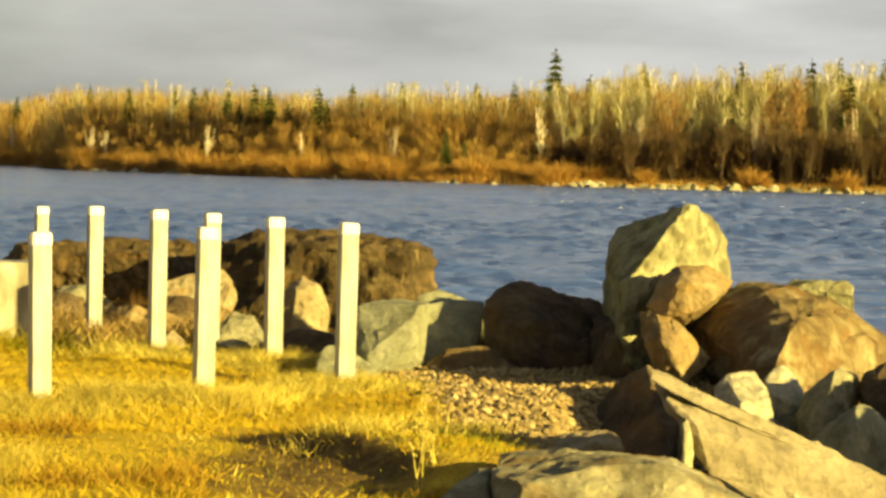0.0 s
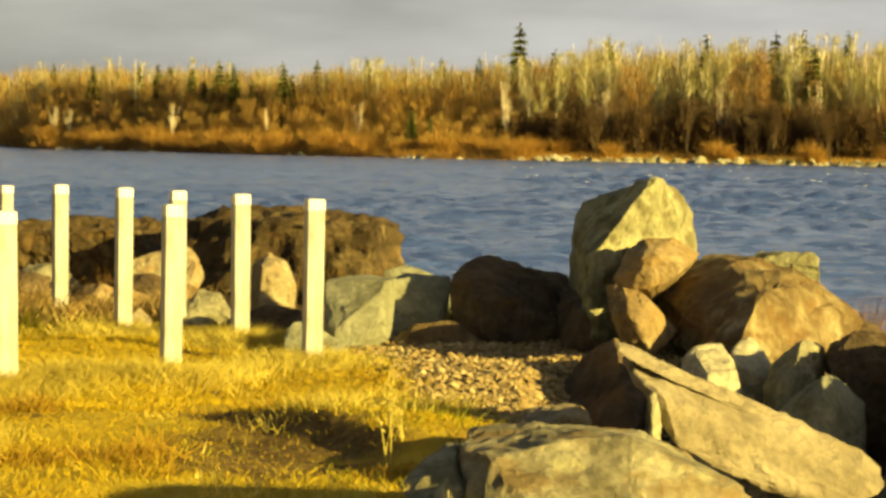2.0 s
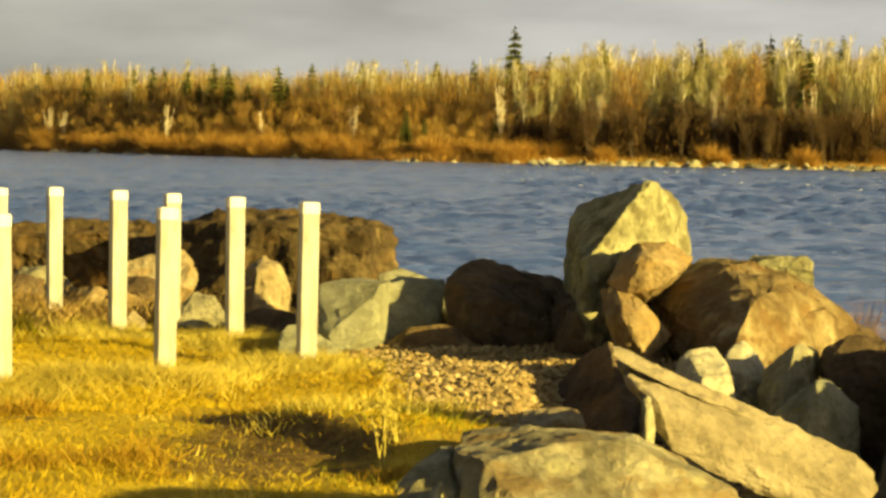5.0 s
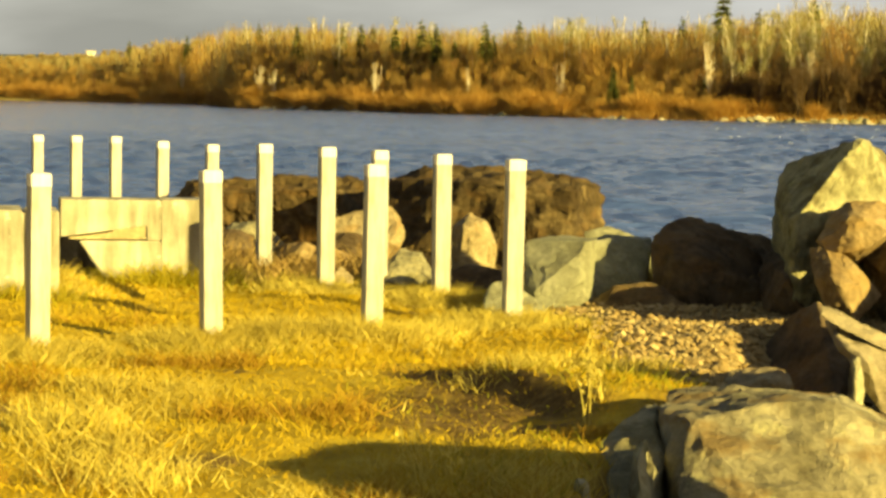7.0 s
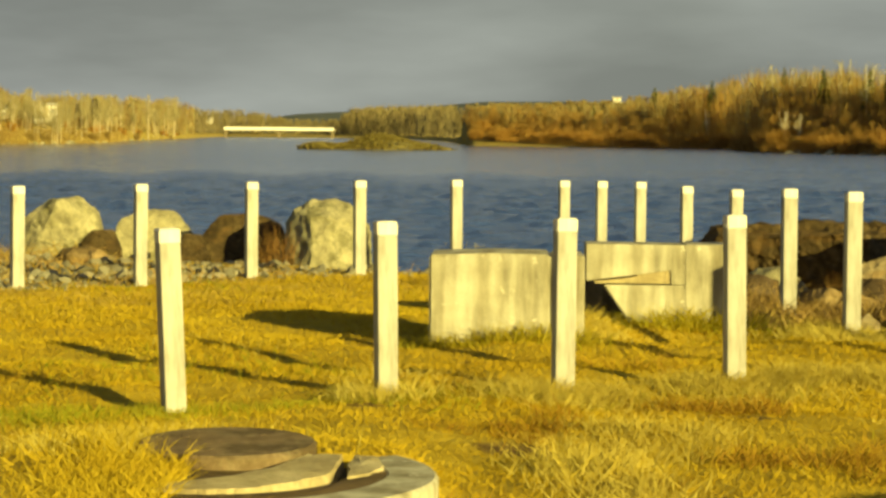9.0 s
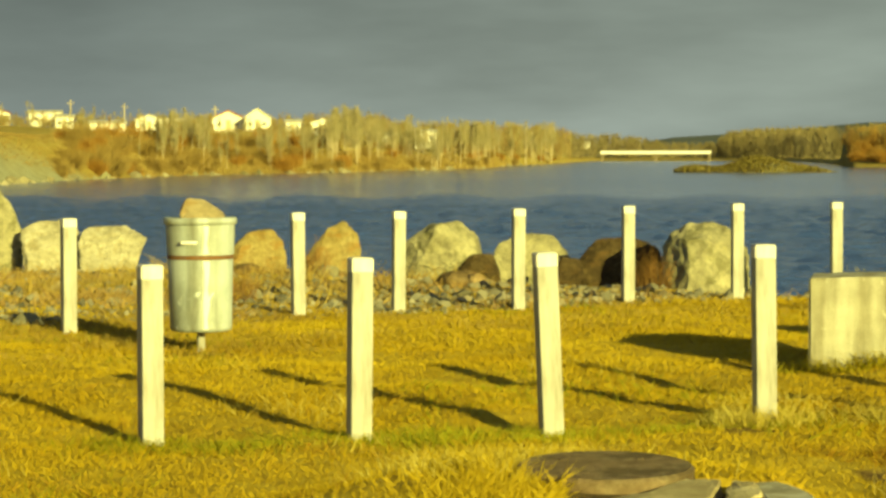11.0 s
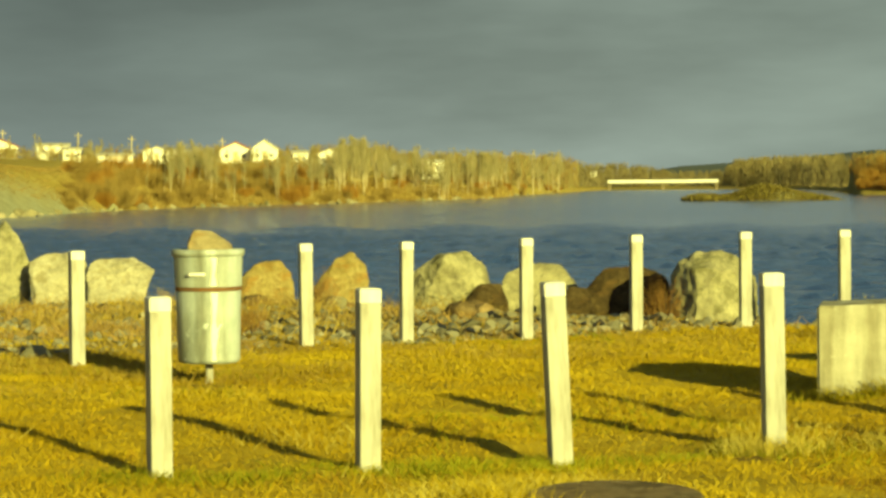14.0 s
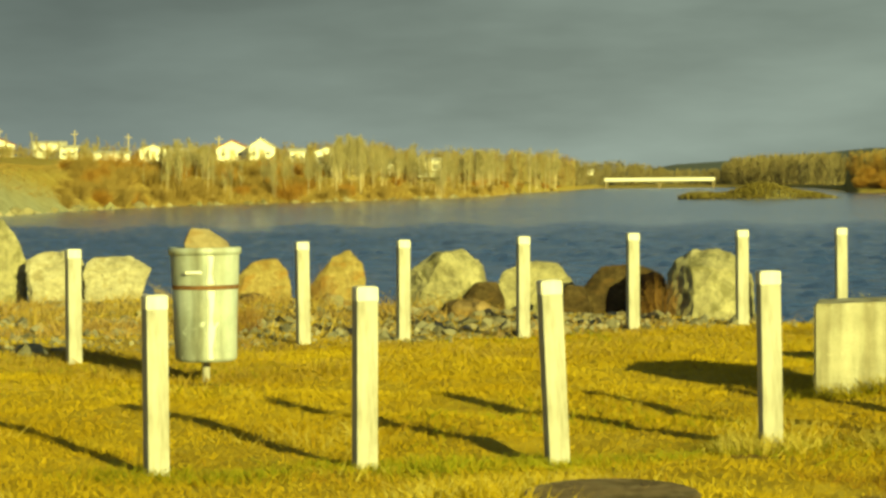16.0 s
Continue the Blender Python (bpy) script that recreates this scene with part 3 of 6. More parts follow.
# the row along the water
for x, y, h, turn in ((-11.59, 14.55, 0.99, 39), (-10.96, 17.21, 0.985, 32), (-10.53, 18.37, 0.975, 30), (-9.58, 19.11, 0.995, 27), (-8.97, 20.44, 1.0, 24),
                      (-8.09, 21.28, 1.015, 21), (-7.52, 22.83, 1.005, 18), (-6.72, 24.45, 0.98, 15), (-6.28, 24.50, 0.98, 14), (-5.80, 24.45, 0.98, 13),
                      (-4.85, 22.60, 0.98, 12), (-4.12, 21.55, 0.98, 11), (-3.0, 18.10, 1.077, 9), (-2.25, 16.50, 1.099, 8), (-1.91, 17.19, 1.065, 6),
                      (-1.28, 15.64, 1.086, 5), (-0.69, 14.31, 1.095, 3)):
    post_at(x, y, h, turn, 0.0, 0.4 * math.sin(7 * x))


# ---- concrete outfall beside the path ----
def prism_bm(outline, depth, bevel=0.012):
    """An upright slab: its outline in x and z, drawn out along y."""
    bm = bmesh.new()
    front = [bm.verts.new((x, 0, z)) for x, z in outline]
    back = [bm.verts.new((x, depth, z)) for x, z in outline]
    bm.faces.new(front)
    bm.faces.new(back[::-1])
    for i in range(len(front)):
        j = (i + 1) % len(front)
        bm.faces.new((front[j], front[i], back[i], back[j]))
    bmesh.ops.recalc_face_normals(bm, faces=bm.faces[:])
    bmesh.ops.bevel(bm, geom=bm.edges[:], offset=bevel, segments=2, affect="EDGES")
    return bm


wing = thing("concrete_block", "weathered board-marked concrete block half sunk in grass", "concrete block", "outfall walls", pose(-4.965, 14.46, 0, 0, 0, 17))
part("body", prism_bm([(0, -0.3), (0.866, -0.3), (0.866, 0.658), (0.44, 0.665), (0, 0.648)], 0.72, 0.016), CONCRETE, wing)
pillar = part("pillar", prism_bm([(0.872, -0.3), (1.11, -0.3), (1.11, 0.653), (0.872, 0.653)], 0.60, 0.010), CONCRETE, wing)
pillar.location.y = 0.012

head = thing("concrete_headwall", "grey concrete headwall with a slanting wing over an opening", "headwall", "outfall walls", pose(-4.36, 16.62, 0, 0, 0, 17))
part("lower_wall", prism_bm([(0.12, 0.318), (0.79, 0.318), (0.79, -0.3), (0.50, -0.3), (0.34, 0.0)], 0.3), CONCRETE, head)
part("lintel", prism_bm([(-0.02, 0.348), (0.655, 0.437), (0.66, 0.322), (0.79, 0.322), (0.79, 0.64), (-0.02, 0.645)], 0.45, 0.006), CONCRETE, head)
part("end_wall", prism_bm([(0.775, -0.3), (1.20, -0.3), (1.20, 0.645), (0.775, 0.645)], 0.5, 0.002), CONCRETE, head).location.y = -0.004
part("opening_back", box_bm(-0.02, 0.79, 0.95, 1.02, -0.3, 0.42, 0.005), CONCRETE_DARK, head)
wedge = part("wedge_slab", prism_bm([(0.05, 0.329), (0.70, 0.331), (0.70, 0.46), (0.45, 0.425), (0.36, 0.382), (0.16, 0.354), (0.05, 0.347)], 0.25, 0.004), SLAB_TAN, head, "thin concrete slab wedged under the lintel")
wedge.location.y = 0.015

# ---- manhole and chamber ring ----
RING = Vector((-3.43, 7.49))


def arc_bm(profile, a0, a1, steps):
    """A profile of radius and height swept round part of a circle, closed at both ends."""
    bm = bmesh.new()
    rows = []
    for k in range(steps + 1):
        a = radians(a0 + (a1 - a0) * k / steps)
        chip = 0.012 * noise.noise(Vector((3 * a, 1.7, 0.4)))
        rows.append([bm.verts.new(((r + chip * (r < 0.7)) * math.cos(a), (r + chip * (r < 0.7)) * math.sin(a), z)) for r, z in profile])
    m = len(profile)
    for p, q in zip(rows, rows[1:]):
        for i in range(m):
            bm.faces.new((p[i], q[i], q[(i + 1) % m], p[(i + 1) % m]))
    bm.faces.new(rows[0])
    bm.faces.new(rows[-1][::-1])
    bmesh.ops.recalc_face_normals(bm, faces=bm.faces[:])
    return bm


lid = thing("manhole_cover", "worn brown concrete manhole cover lying on the chamber", "manhole cover", at=pose(-3.60, 7.97, 0.178, 1.5, 0, 20))
part("disc", lathe_bm([(0.35, -0.03), (0.362, 0.0), (0.365, 0.058), (0.352, 0.07), (0.2, 0.071), (0.0, 0.074)], 56, False), LID_TOP, lid)
for a in (0.9, 2.6, 4.4):
    bm = lathe_bm([(0.018, 0.066), (0.018, 0.0745), (0.012, 0.075)], 12)
    p = part("lifting_hole", bm, DARK_BARK, lid)
    p.location = (0.21 * math.cos(a), 0.21 * math.sin(a), 0)

ring = thing("concrete_chamber", "concrete chamber ring with a cracked cover slab in turf", "chamber ring", at=pose(RING.x, RING.y, 0.0, 0, 0, 21))
part("rim", arc_bm([(0.855, -0.3), (0.855, 0.182), (0.843, 0.197), (0.66, 0.200), (0.648, 0.19), (0.648, -0.1)], -93, 34, 60), CONCRETE, ring)
part("earth_fill", lathe_bm([(0.66, -0.1), (0.66, 0.15), (0.0, 0.165)], 48, False), EARTH_SHADE, ring, "brown earth in the cracks of the slab")


def shard_bm(pts, z0, z1, seed):
    bm = bmesh.new()
    rnd = random.Random(seed)
    n = 66
    top, low = [], []
    for i in range(n):
        a = 2 * math.pi * i / n
        k = i * len(pts) / n
        p, q = pts[int(k) % len(pts)], pts[(int(k) + 1) % len(pts)]
        f = k - int(k)
        x, y = p[0] + (q[0] - p[0]) * f + rnd.uniform(-.007, .007), p[1] + (q[1] - p[1]) * f + rnd.uniform(-.007, .007)
        top.append(bm.verts.new((x, y, z1 + rnd.uniform(-.002, .002))))
        low.append(bm.verts.new((x * 1.03, y * 1.03, z0)))
    c = bm.verts.new((sum(v.co.x for v in top) / n, sum(v.co.y for v in top) / n, z1 + 0.008))
    for i in range(n):
        j = (i + 1) % n
        bm.faces.new((low[i], low[j], top[j], top[i]))
        bm.faces.new((top[i], top[j], c))
    bmesh.ops.recalc_face_normals(bm, faces=bm.faces[:])
    return bm


part("cover_slab", shard_bm([(-0.18, -0.36), (0.02, -0.32), (0.13, -0.06), (0.27, 0.06), (0.35, 0.36), (0.48, 0.38), (0.44, -0.12), (0.34, -0.27), (0.19, -0.44), (0.0, -0.50), (-0.2, -0.50)], 0.10, 0.216, 3), SLAB_TAN, ring)
part("cover_slab", shard_bm([(0.51, 0.12), (0.53, 0.36), (0.62, 0.34), (0.64, 0.05), (0.58, -0.12), (0.51, -0.18)], 0.10, 0.214, 4), SLAB_TAN, ring)
# dark strips stand in for the shaded crack and the gap below the cover
part("seam_shade", arc_bm([(0.652, 0.05), (0.652, 0.198), (0.60, 0.206), (0.53, 0.203), (0.48, 0.12)], -112, 4, 50), EARTH_SHADE, ring, "dark strip for the shaded crack between rim and slab")
part("gap_shade_bed", shard_bm([(-0.5, -0.1), (-0.1, -0.24), (0.08, 0.0), (0.22, 0.14), (0.28, 0.44), (0.0, 0.6), (-0.5, 0.4)], 0.08, 0.178, 5), EARTH_SHADE, ring, "dark earth-coloured bed for the shadow gap under the cover")

# ---- litter drum ----
drum = thing("litter_bin", "galvanised steel litter drum with a rusty hoop on a stub post", "litter bin", at=pose(-9.62, 13.70, 0, 0, 0, 36))
part("stub_post", lathe_bm([(0.03, -0.3), (0.03, 0.20)], 12), POST_PAINT, drum)
part("drum_body", lathe_bm([(0.215, 0.165), (0.235, 0.175), (0.240, 0.20), (0.246, 0.50), (0.252, 0.735), (0.235, 0.74)], 48), GALV, drum, smooth=True)
part("hoop", lathe_bm([(0.250, 0.722), (0.258, 0.728), (0.258, 0.752), (0.250, 0.758)], 48), RUST, drum, "rusty steel hoop")
part("drum_top", lathe_bm([(0.240, 0.752), (0.258, 0.757), (0.268, 1.0), (0.276, 1.005), (0.276, 1.035), (0.268, 1.045), (0.0, 1.03)], 64, False), GALV, drum)
bm = box_bm(-0.155, -0.03, -0.268, -0.240, 0.845, 0.868, 0.004)
part("grip", bm, POST_TOP, drum, "pale strap grip on the drum's side")
part("lip", lathe_bm([(0.272, 0.990), (0.282, 0.993), (0.283, 1.040), (0.272, 1.046)], 48, False), GALV, drum, smooth=True)


def run_bm(path, width, thick=0.003):
    """A run of spilt paint down a round wall: path of angle (degrees), radius, height."""
    bm = bmesh.new()
    rows = []
    for k, (a, r, z) in enumerate(path):
        w = math.degrees(width * (0.8 + 0.35 * math.sin(2.3 * k + 1)) / 2 / r)
        rows.append([bm.verts.new(((r + o) * math.cos(radians(a + s * w)), (r + o) * math.sin(radians(a + s * w)), z)) for s, o in ((-1, 0.0), (-0.8, thick), (0.8, thick), (1, 0.0))])
    for p, q in zip(rows, rows[1:]):
        for i in range(3):
            bm.faces.new((p[i], q[i], q[i + 1], p[i + 1]))
    return bm


part("paint_run", run_bm([(-82, 0.266, 0.985), (-81, 0.264, 0.93), (-83, 0.262, 0.85), (-82, 0.260, 0.765)], 0.05), POST_TOP, drum, "white paint run")
part("paint_run", run_bm([(-81, 0.253, 0.715), (-80, 0.250, 0.62), (-82, 0.248, 0.50), (-81, 0.246, 0.38), (-83, 0.244, 0.27), (-82, 0.242, 0.19)], 0.055), POST_TOP, drum, "white paint run")
part("paint_run", run_bm([(-79, 0.247, 0.40), (-74, 0.248, 0.44), (-68, 0.249, 0.475)], 0.03), POST_TOP, drum, "white paint run")


# ---- boulders of the bank ----
def boulder(yaw, dist, corners, material, label, rough=0.026, seed=0, seat=True, chips=9):
    """A broken boulder: the hull of a few corners (across, beyond, height), split fine, worn at the edges and roughened."""
    bm = bmesh.new()
    for u, w, z in corners:
        bm.verts.new((u, w, z))
    if seat:
        # the foot of the boulder goes down into the ground
        turn = Matrix.Translation(polar(yaw, dist)) @ pose(0, 0, 0, 0, 0, yaw)
        spread = 1.12 if yaw > 12 else 1.0
        low, high = min(c[2] for c in corners), max(c[2] for c in corners)
        for u, w, z in corners:
            if z < low + 0.3 * (high - low):
                p = turn @ Vector((u, w, z))
                floor = float(land(np.array([p.x]), np.array([p.y]))[0]) - 0.12
                if floor < z:
                    bm.verts.new((u * spread, w * spread, floor))
    bmesh.ops.convex_hull(bm, input=bm.verts[:])
    bmesh.ops.delete(bm, geom=[v for v in bm.verts if not v.link_faces], context="VERTS")
    # split-off corners leave small flat facets
    chip = random.Random(seed * 31 + 7)
    reach = max((v.co - w.co).length for v in bm.verts for w in bm.verts)
    for _ in range(chips):
        way = Vector((chip.gauss(0, 1), chip.gauss(0, 1), chip.gauss(0, 1) + 0.3)).normalized()
        top = max(v.co.dot(way) for v in bm.verts)
        cut = top - reach * chip.uniform(0.012, 0.035)
        bmesh.ops.bisect_plane(bm, geom=bm.verts[:] + bm.edges[:] + bm.faces[:], plane_co=way * cut, plane_no=way, clear_outer=True)
        left = {tuple(round(c, 3) for c in v.co) for v in bm.verts}
        bm.free()
        bm = bmesh.new()
        for p in sorted(left):
            bm.verts.new(p)
        bmesh.ops.convex_hull(bm, input=bm.verts[:])
        bmesh.ops.delete(bm, geom=[v for v in bm.verts if not v.link_faces], context="VERTS")
    size = max(max(v.co[i] for v in bm.verts) - min(v.co[i] for v in bm.verts) for i in range(3))
    step = max(0.024, size / 36)
    for _ in range(6):
        longs = [e for e in bm.edges if e.calc_length() > step * 1.5]
        if not longs:
            break
        bmesh.ops.subdivide_edges(bm, edges=longs, cuts=1)
        bmesh.ops.triangulate(bm, faces=[f for f in bm.faces if len(f.verts) > 3])
    for _ in range(1):
        bmesh.ops.smooth_vert(bm, verts=bm.verts[:], factor=0.4, use_axis_x=True, use_axis_y=True, use_axis_z=True)
    bm.normal_update()
    shift = Vector((seed * 3.7, seed * 1.9, seed * 5.3))
    for v, nrm in [(v, v.normal.copy()) for v in bm.verts]:
        p = v.co * (1.6 / max(size, 0.7)) + shift
        bed = noise.cell(Vector((p.x * 0.9 + noise.noise(p * 1.3), p.y * 0.9, p.z * 3.2 + 1.2 * noise.noise(p * 0.9 + shift))))
        ridge = 0.5 * abs(noise.noise(p * 3.1)) + 0.5 * abs(noise.noise(p * 6.3 + shift))
        d = bed * 0.35 + (0.22 - ridge) * 1.3 + noise.fractal(p * 9.0, 0.8, 2.1, 4) * 0.35
        v.co += nrm * d * rough * min(1.6, size)
    ob = from_bm("boulder", bm, material)
    ob.matrix_basis = Matrix.Translation(polar(yaw, dist)) @ pose(0, 0, 0, 0, 0, yaw)
    return tagged(ob, label, "boulder", "riprap boulders")



boulder(-6.1, 15.6, [(0.06, 0.1, 1.27), (0.12, 0.35, 1.25), (0.28, 0.6, 1.11), (0.41, 0.79, 0.82), (0.4, 0.7, 0.69), (-0.41, -0.36, 0.65), (-0.32, -0.3, 0.47), (-0.49, 0.74, 1.05), (-0.56, 0.69, 0.83), (-0.55, 0.59, 0.52), (-0.19, 1.4, 1.08), (0.26, 1.4, 0.96), (-0.23, -0.1, 0.22), (0.26, 0.4, 0.23), (-0.51, 0.69, 0.19)], LICHEN_STONE,
        "tall pointed grey boulder balanced upright on the riprap", 0.036, seed=1, chips=2)
boulder(-6.2, 14.9, [(-0.15, 0.1, 0.74), (-0.04, 0.2, 0.83), (0.17, 0.3, 0.83), (0.35, 0.4, 0.73), (0.27, -0.0, 0.64), (0.02, -0.1, 0.48), (-0.14, -0.1, 0.5), (-0.26, -0.0, 0.55), (0.01, -0.15, 0.75), (-0.07, 0.7, 0.75), (0.3, 0.8, 0.63), (0.02, 0.6, 0.35)], ORANGE_STONE,
        "rounded tan boulder lodged against a taller one", seed=2, seat=False)
boulder(-5.7, 14.4, [(-0.18, 0.3, 0.54), (-0.06, 0.2, 0.57), (0.11, 0.1, 0.47), (0.18, -0.0, 0.38), (0.32, 0.1, 0.24), (0.16, -0.1, 0.08), (-0.0, -0.1, 0.11), (-0.13, -0.0, 0.39), (0.03, -0.3, 0.38), (-0.13, 0.7, 0.45), (0.27, 0.7, 0.22), (0.04, 0.5, -0.08)], ORANGE_STONE,
        "tan boulder propped low in the riprap", seed=3, seat=False)
boulder(-7.9, 15.0, [(-0.46, 0.59, 0.46), (-0.09, 1.1, 0.7), (0.22, 0.8, 0.7), (0.35, -0.2, 0.68), (0.42, -0.41, 0.61), (0.28, -0.9, 0.47), (0.16, -1.2, 0.23), (0.05, -1.0, 0.18), (-0.26, -0.0, 0.19), (0.57, 0.39, 0.61), (0.78, 0.78, 0.51), (1.11, 0.66, 0.24), (0.78, -0.02, 0.16), (0.64, -0.41, 0.12), (0.2, -1.1, 0.05), (-0.02, -0.6, -0.17), (0.97, 0.37, -0.05), (0.18, 2.0, 0.52), (0.84, 1.98, 0.36), (-0.32, 1.0, 0.15)], RUSTY_STONE,
        "large rusty brown boulder with a sunlit flank", 0.055, seed=4)
boulder(-9.7, 17.0, [(-0.27, 0.0, 0.64), (-0.1, 0.1, 0.67), (0.23, 0.1, 0.68), (0.29, 0.0, 0.62), (0.28, 0.0, 0.33), (-0.24, 0.0, 0.32), (-0.19, 0.7, 0.62), (0.27, 0.7, 0.58)], LICHEN_STONE,
        "grey-green flat-topped boulder by the water", seed=5)
boulder(-9.5, 10.5, [(-0.77, 0.02, 0.51), (-0.53, 0.09, 0.4), (-0.06, 0.3, 0.17), (0.25, 0.45, 0.04), (0.44, 0.49, -0.02), (0.56, 0.49, -0.12), (0.57, 0.39, -0.23), (0.34, 0.24, -0.28), (0.04, 0.1, -0.22), (-0.28, -0.1, -0.06), (-0.44, -0.21, 0.05), (-0.51, -0.21, 0.28), (-0.68, -0.12, 0.38), (-0.76, 0.47, 0.43), (-0.06, 0.8, 0.08), (0.53, 0.99, -0.2)], SLAB_STONE,
        "long split tan rock slab leaning on the riprap", 0.022, seed=6, seat=False)
boulder(-5.8, 9.25, [(-0.74, -0.08, 0.18), (-0.72, 0.62, 0.18), (-0.51, 0.74, 0.18), (-0.25, 0.75, 0.16), (0.1, 0.7, 0.15), (-0.59, -0.37, 0.19), (-0.4, -0.41, 0.2), (-0.22, -0.3, 0.22), (-0.06, -0.15, 0.25), (-0.67, -0.38, 0.05), (-0.6, -0.67, -0.09), (-0.37, -0.76, -0.07), (0.07, -0.55, -0.05), (0.07, 0.65, 0.16), (0.12, 0.45, 0.16), (0.22, 0.25, 0.12), (0.53, 0.03, -0.02)], BROKEN_STONE,
        "big flat-topped grey boulder with cracked flank", 0.024, seed=7)
boulder(-3.8, 11.4, [(-0.2, 0.1, 0.02), (-0.13, 0.2, 0.06), (0.06, 0.2, 0.08), (0.16, 0.1, 0.1), (0.2, -0.0, 0.03), (0.17, -0.2, -0.01), (-0.18, -0.2, -0.02), (0.07, -0.15, 0.08), (-0.0, 0.6, 0.0)], TAN_STONE,
        "small tan stone beside the gravel", seed=8)
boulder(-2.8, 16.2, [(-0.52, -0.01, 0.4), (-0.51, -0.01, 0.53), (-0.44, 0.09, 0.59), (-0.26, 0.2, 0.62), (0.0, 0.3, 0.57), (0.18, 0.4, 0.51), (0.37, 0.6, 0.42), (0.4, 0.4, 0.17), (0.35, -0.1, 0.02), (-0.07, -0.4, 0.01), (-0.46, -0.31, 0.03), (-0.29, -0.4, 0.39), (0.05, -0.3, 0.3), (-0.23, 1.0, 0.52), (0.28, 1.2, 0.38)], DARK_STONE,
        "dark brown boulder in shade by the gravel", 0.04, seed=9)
# fills a shaded gap, with the shade put into its colour
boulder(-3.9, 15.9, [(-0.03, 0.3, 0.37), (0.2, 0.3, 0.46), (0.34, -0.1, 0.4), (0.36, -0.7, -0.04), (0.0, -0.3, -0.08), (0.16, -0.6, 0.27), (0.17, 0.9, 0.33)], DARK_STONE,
        "filler stone at a tall boulder's foot, coloured dark for shade", seed=55)
boulder(-0.5, 15.4, [(-0.37, 0.2, 0.0), (-0.14, 0.1, 0.17), (0.14, 0.1, 0.2), (0.37, 0.1, 0.05), (0.33, -0.1, -0.03), (-0.26, -0.1, -0.07), (0.06, 0.5, 0.13)], BROWN_STONE,
        "low brown stone at the foot of riprap", seed=10)
boulder(0.9, 15.5, [(-0.42, 0.09, 0.47), (-0.31, 0.3, 0.48), (0.06, -0.1, 0.49), (-0.01, -0.3, 0.26), (-0.31, -0.4, 0.1), (-0.41, -0.21, 0.2), (-0.15, 0.9, 0.46), (0.11, 0.9, 0.44), (0.07, 0.1, 0.1)], GREEN_STONE,
        "angular pale grey-green boulder behind the posts", 0.011, seed=11)
boulder(-0.4, 16.4, [(-0.3, -0.1, 0.46), (-0.09, -0.0, 0.45), (0.15, -0.0, 0.44), (0.11, -0.2, 0.18), (-0.25, -0.4, 0.07), (-0.34, -0.4, 0.19), (-0.27, 0.7, 0.43), (0.13, 0.7, 0.42)], GREEN_STONE,
        "flat-topped grey-green boulder lying by the gravel", 0.025, seed=54)
boulder(-0.0, 18.6, [(-0.28, 0.1, 0.36), (-0.09, 0.2, 0.41), (0.06, 0.1, 0.32), (0.33, 0.2, 0.26), (0.29, 0.0, 0.08), (-0.25, 0.0, 0.07), (-0.07, 0.7, 0.35), (0.29, 0.7, 0.23)], GREEN_STONE,
        "grey-green boulder at the water edge", seed=12)
boulder(2.4, 21.0, [(-1.37, 0.26, 0.62), (-0.97, 0.28, 0.73), (-0.36, 0.4, 0.78), (0.42, 0.2, 0.76), (0.7, 0.19, 0.64), (0.77, 0.19, 0.35), (0.72, -0.01, -0.17), (-1.35, -0.14, -0.26), (-0.45, -0.45, 0.7), (0.41, -0.5, 0.69), (0.37, -0.5, 0.08), (-0.38, 1.8, 0.7), (0.7, 1.69, 0.56), (-1.39, 1.66, 0.58)], STRATA_STONE,
        "huge blocky brown boulder with a fractured face", 0.07, seed=13)
boulder(9.0, 22.6, [(-1.16, 0.17, 0.39), (-0.93, 0.28, 0.54), (0.38, 0.3, 0.62), (0.92, 0.18, 0.56), (1.01, -0.02, 0.14), (0.86, -0.02, -0.28), (-1.09, -0.03, -0.13), (-0.88, -0.22, 0.48), (0.6, -0.41, 0.54), (-0.98, 1.48, 0.43), (0.91, 1.58, 0.48)], STRATA_STONE,
        "long flat brown bedrock boulder by the water", 0.07, seed=14)
boulder(6.5, 19.2, [(-0.38, 0.1, 0.41), (-0.16, 0.2, 0.48), (0.15, 0.2, 0.53), (0.28, 0.1, 0.42), (0.28, 0.0, 0.22), (0.1, -0.2, 0.08), (-0.3, -0.2, 0.07), (-0.05, 0.7, 0.43), (-0.36, 0.6, 0.09)], TAN_STONE,
        "pinkish tan boulder below the bedrock", seed=15)
boulder(5.6, 17.4, [(-0.16, 0.1, 0.17), (-0.04, 0.2, 0.27), (0.12, 0.1, 0.24), (0.22, 0.0, 0.09), (0.2, -0.1, -0.13), (-0.12, -0.1, -0.16), (-0.19, -0.2, 0.05), (-0.02, 0.5, 0.21), (0.18, 0.5, -0.05)], GREY_STONE,
        "rounded grey boulder behind the posts", seed=16)
boulder(3.8, 19.0, [(-0.2, 0.2, 0.38), (-0.05, 0.2, 0.47), (0.12, 0.1, 0.41), (0.2, 0.0, 0.22), (0.17, 0.0, -0.08), (-0.16, -0.1, -0.08), (-0.09, -0.2, 0.38), (0.06, 0.6, 0.39), (-0.19, 0.6, -0.03)], TAN_STONE,
        "split tan blocky stone with fresh faces", seed=17)
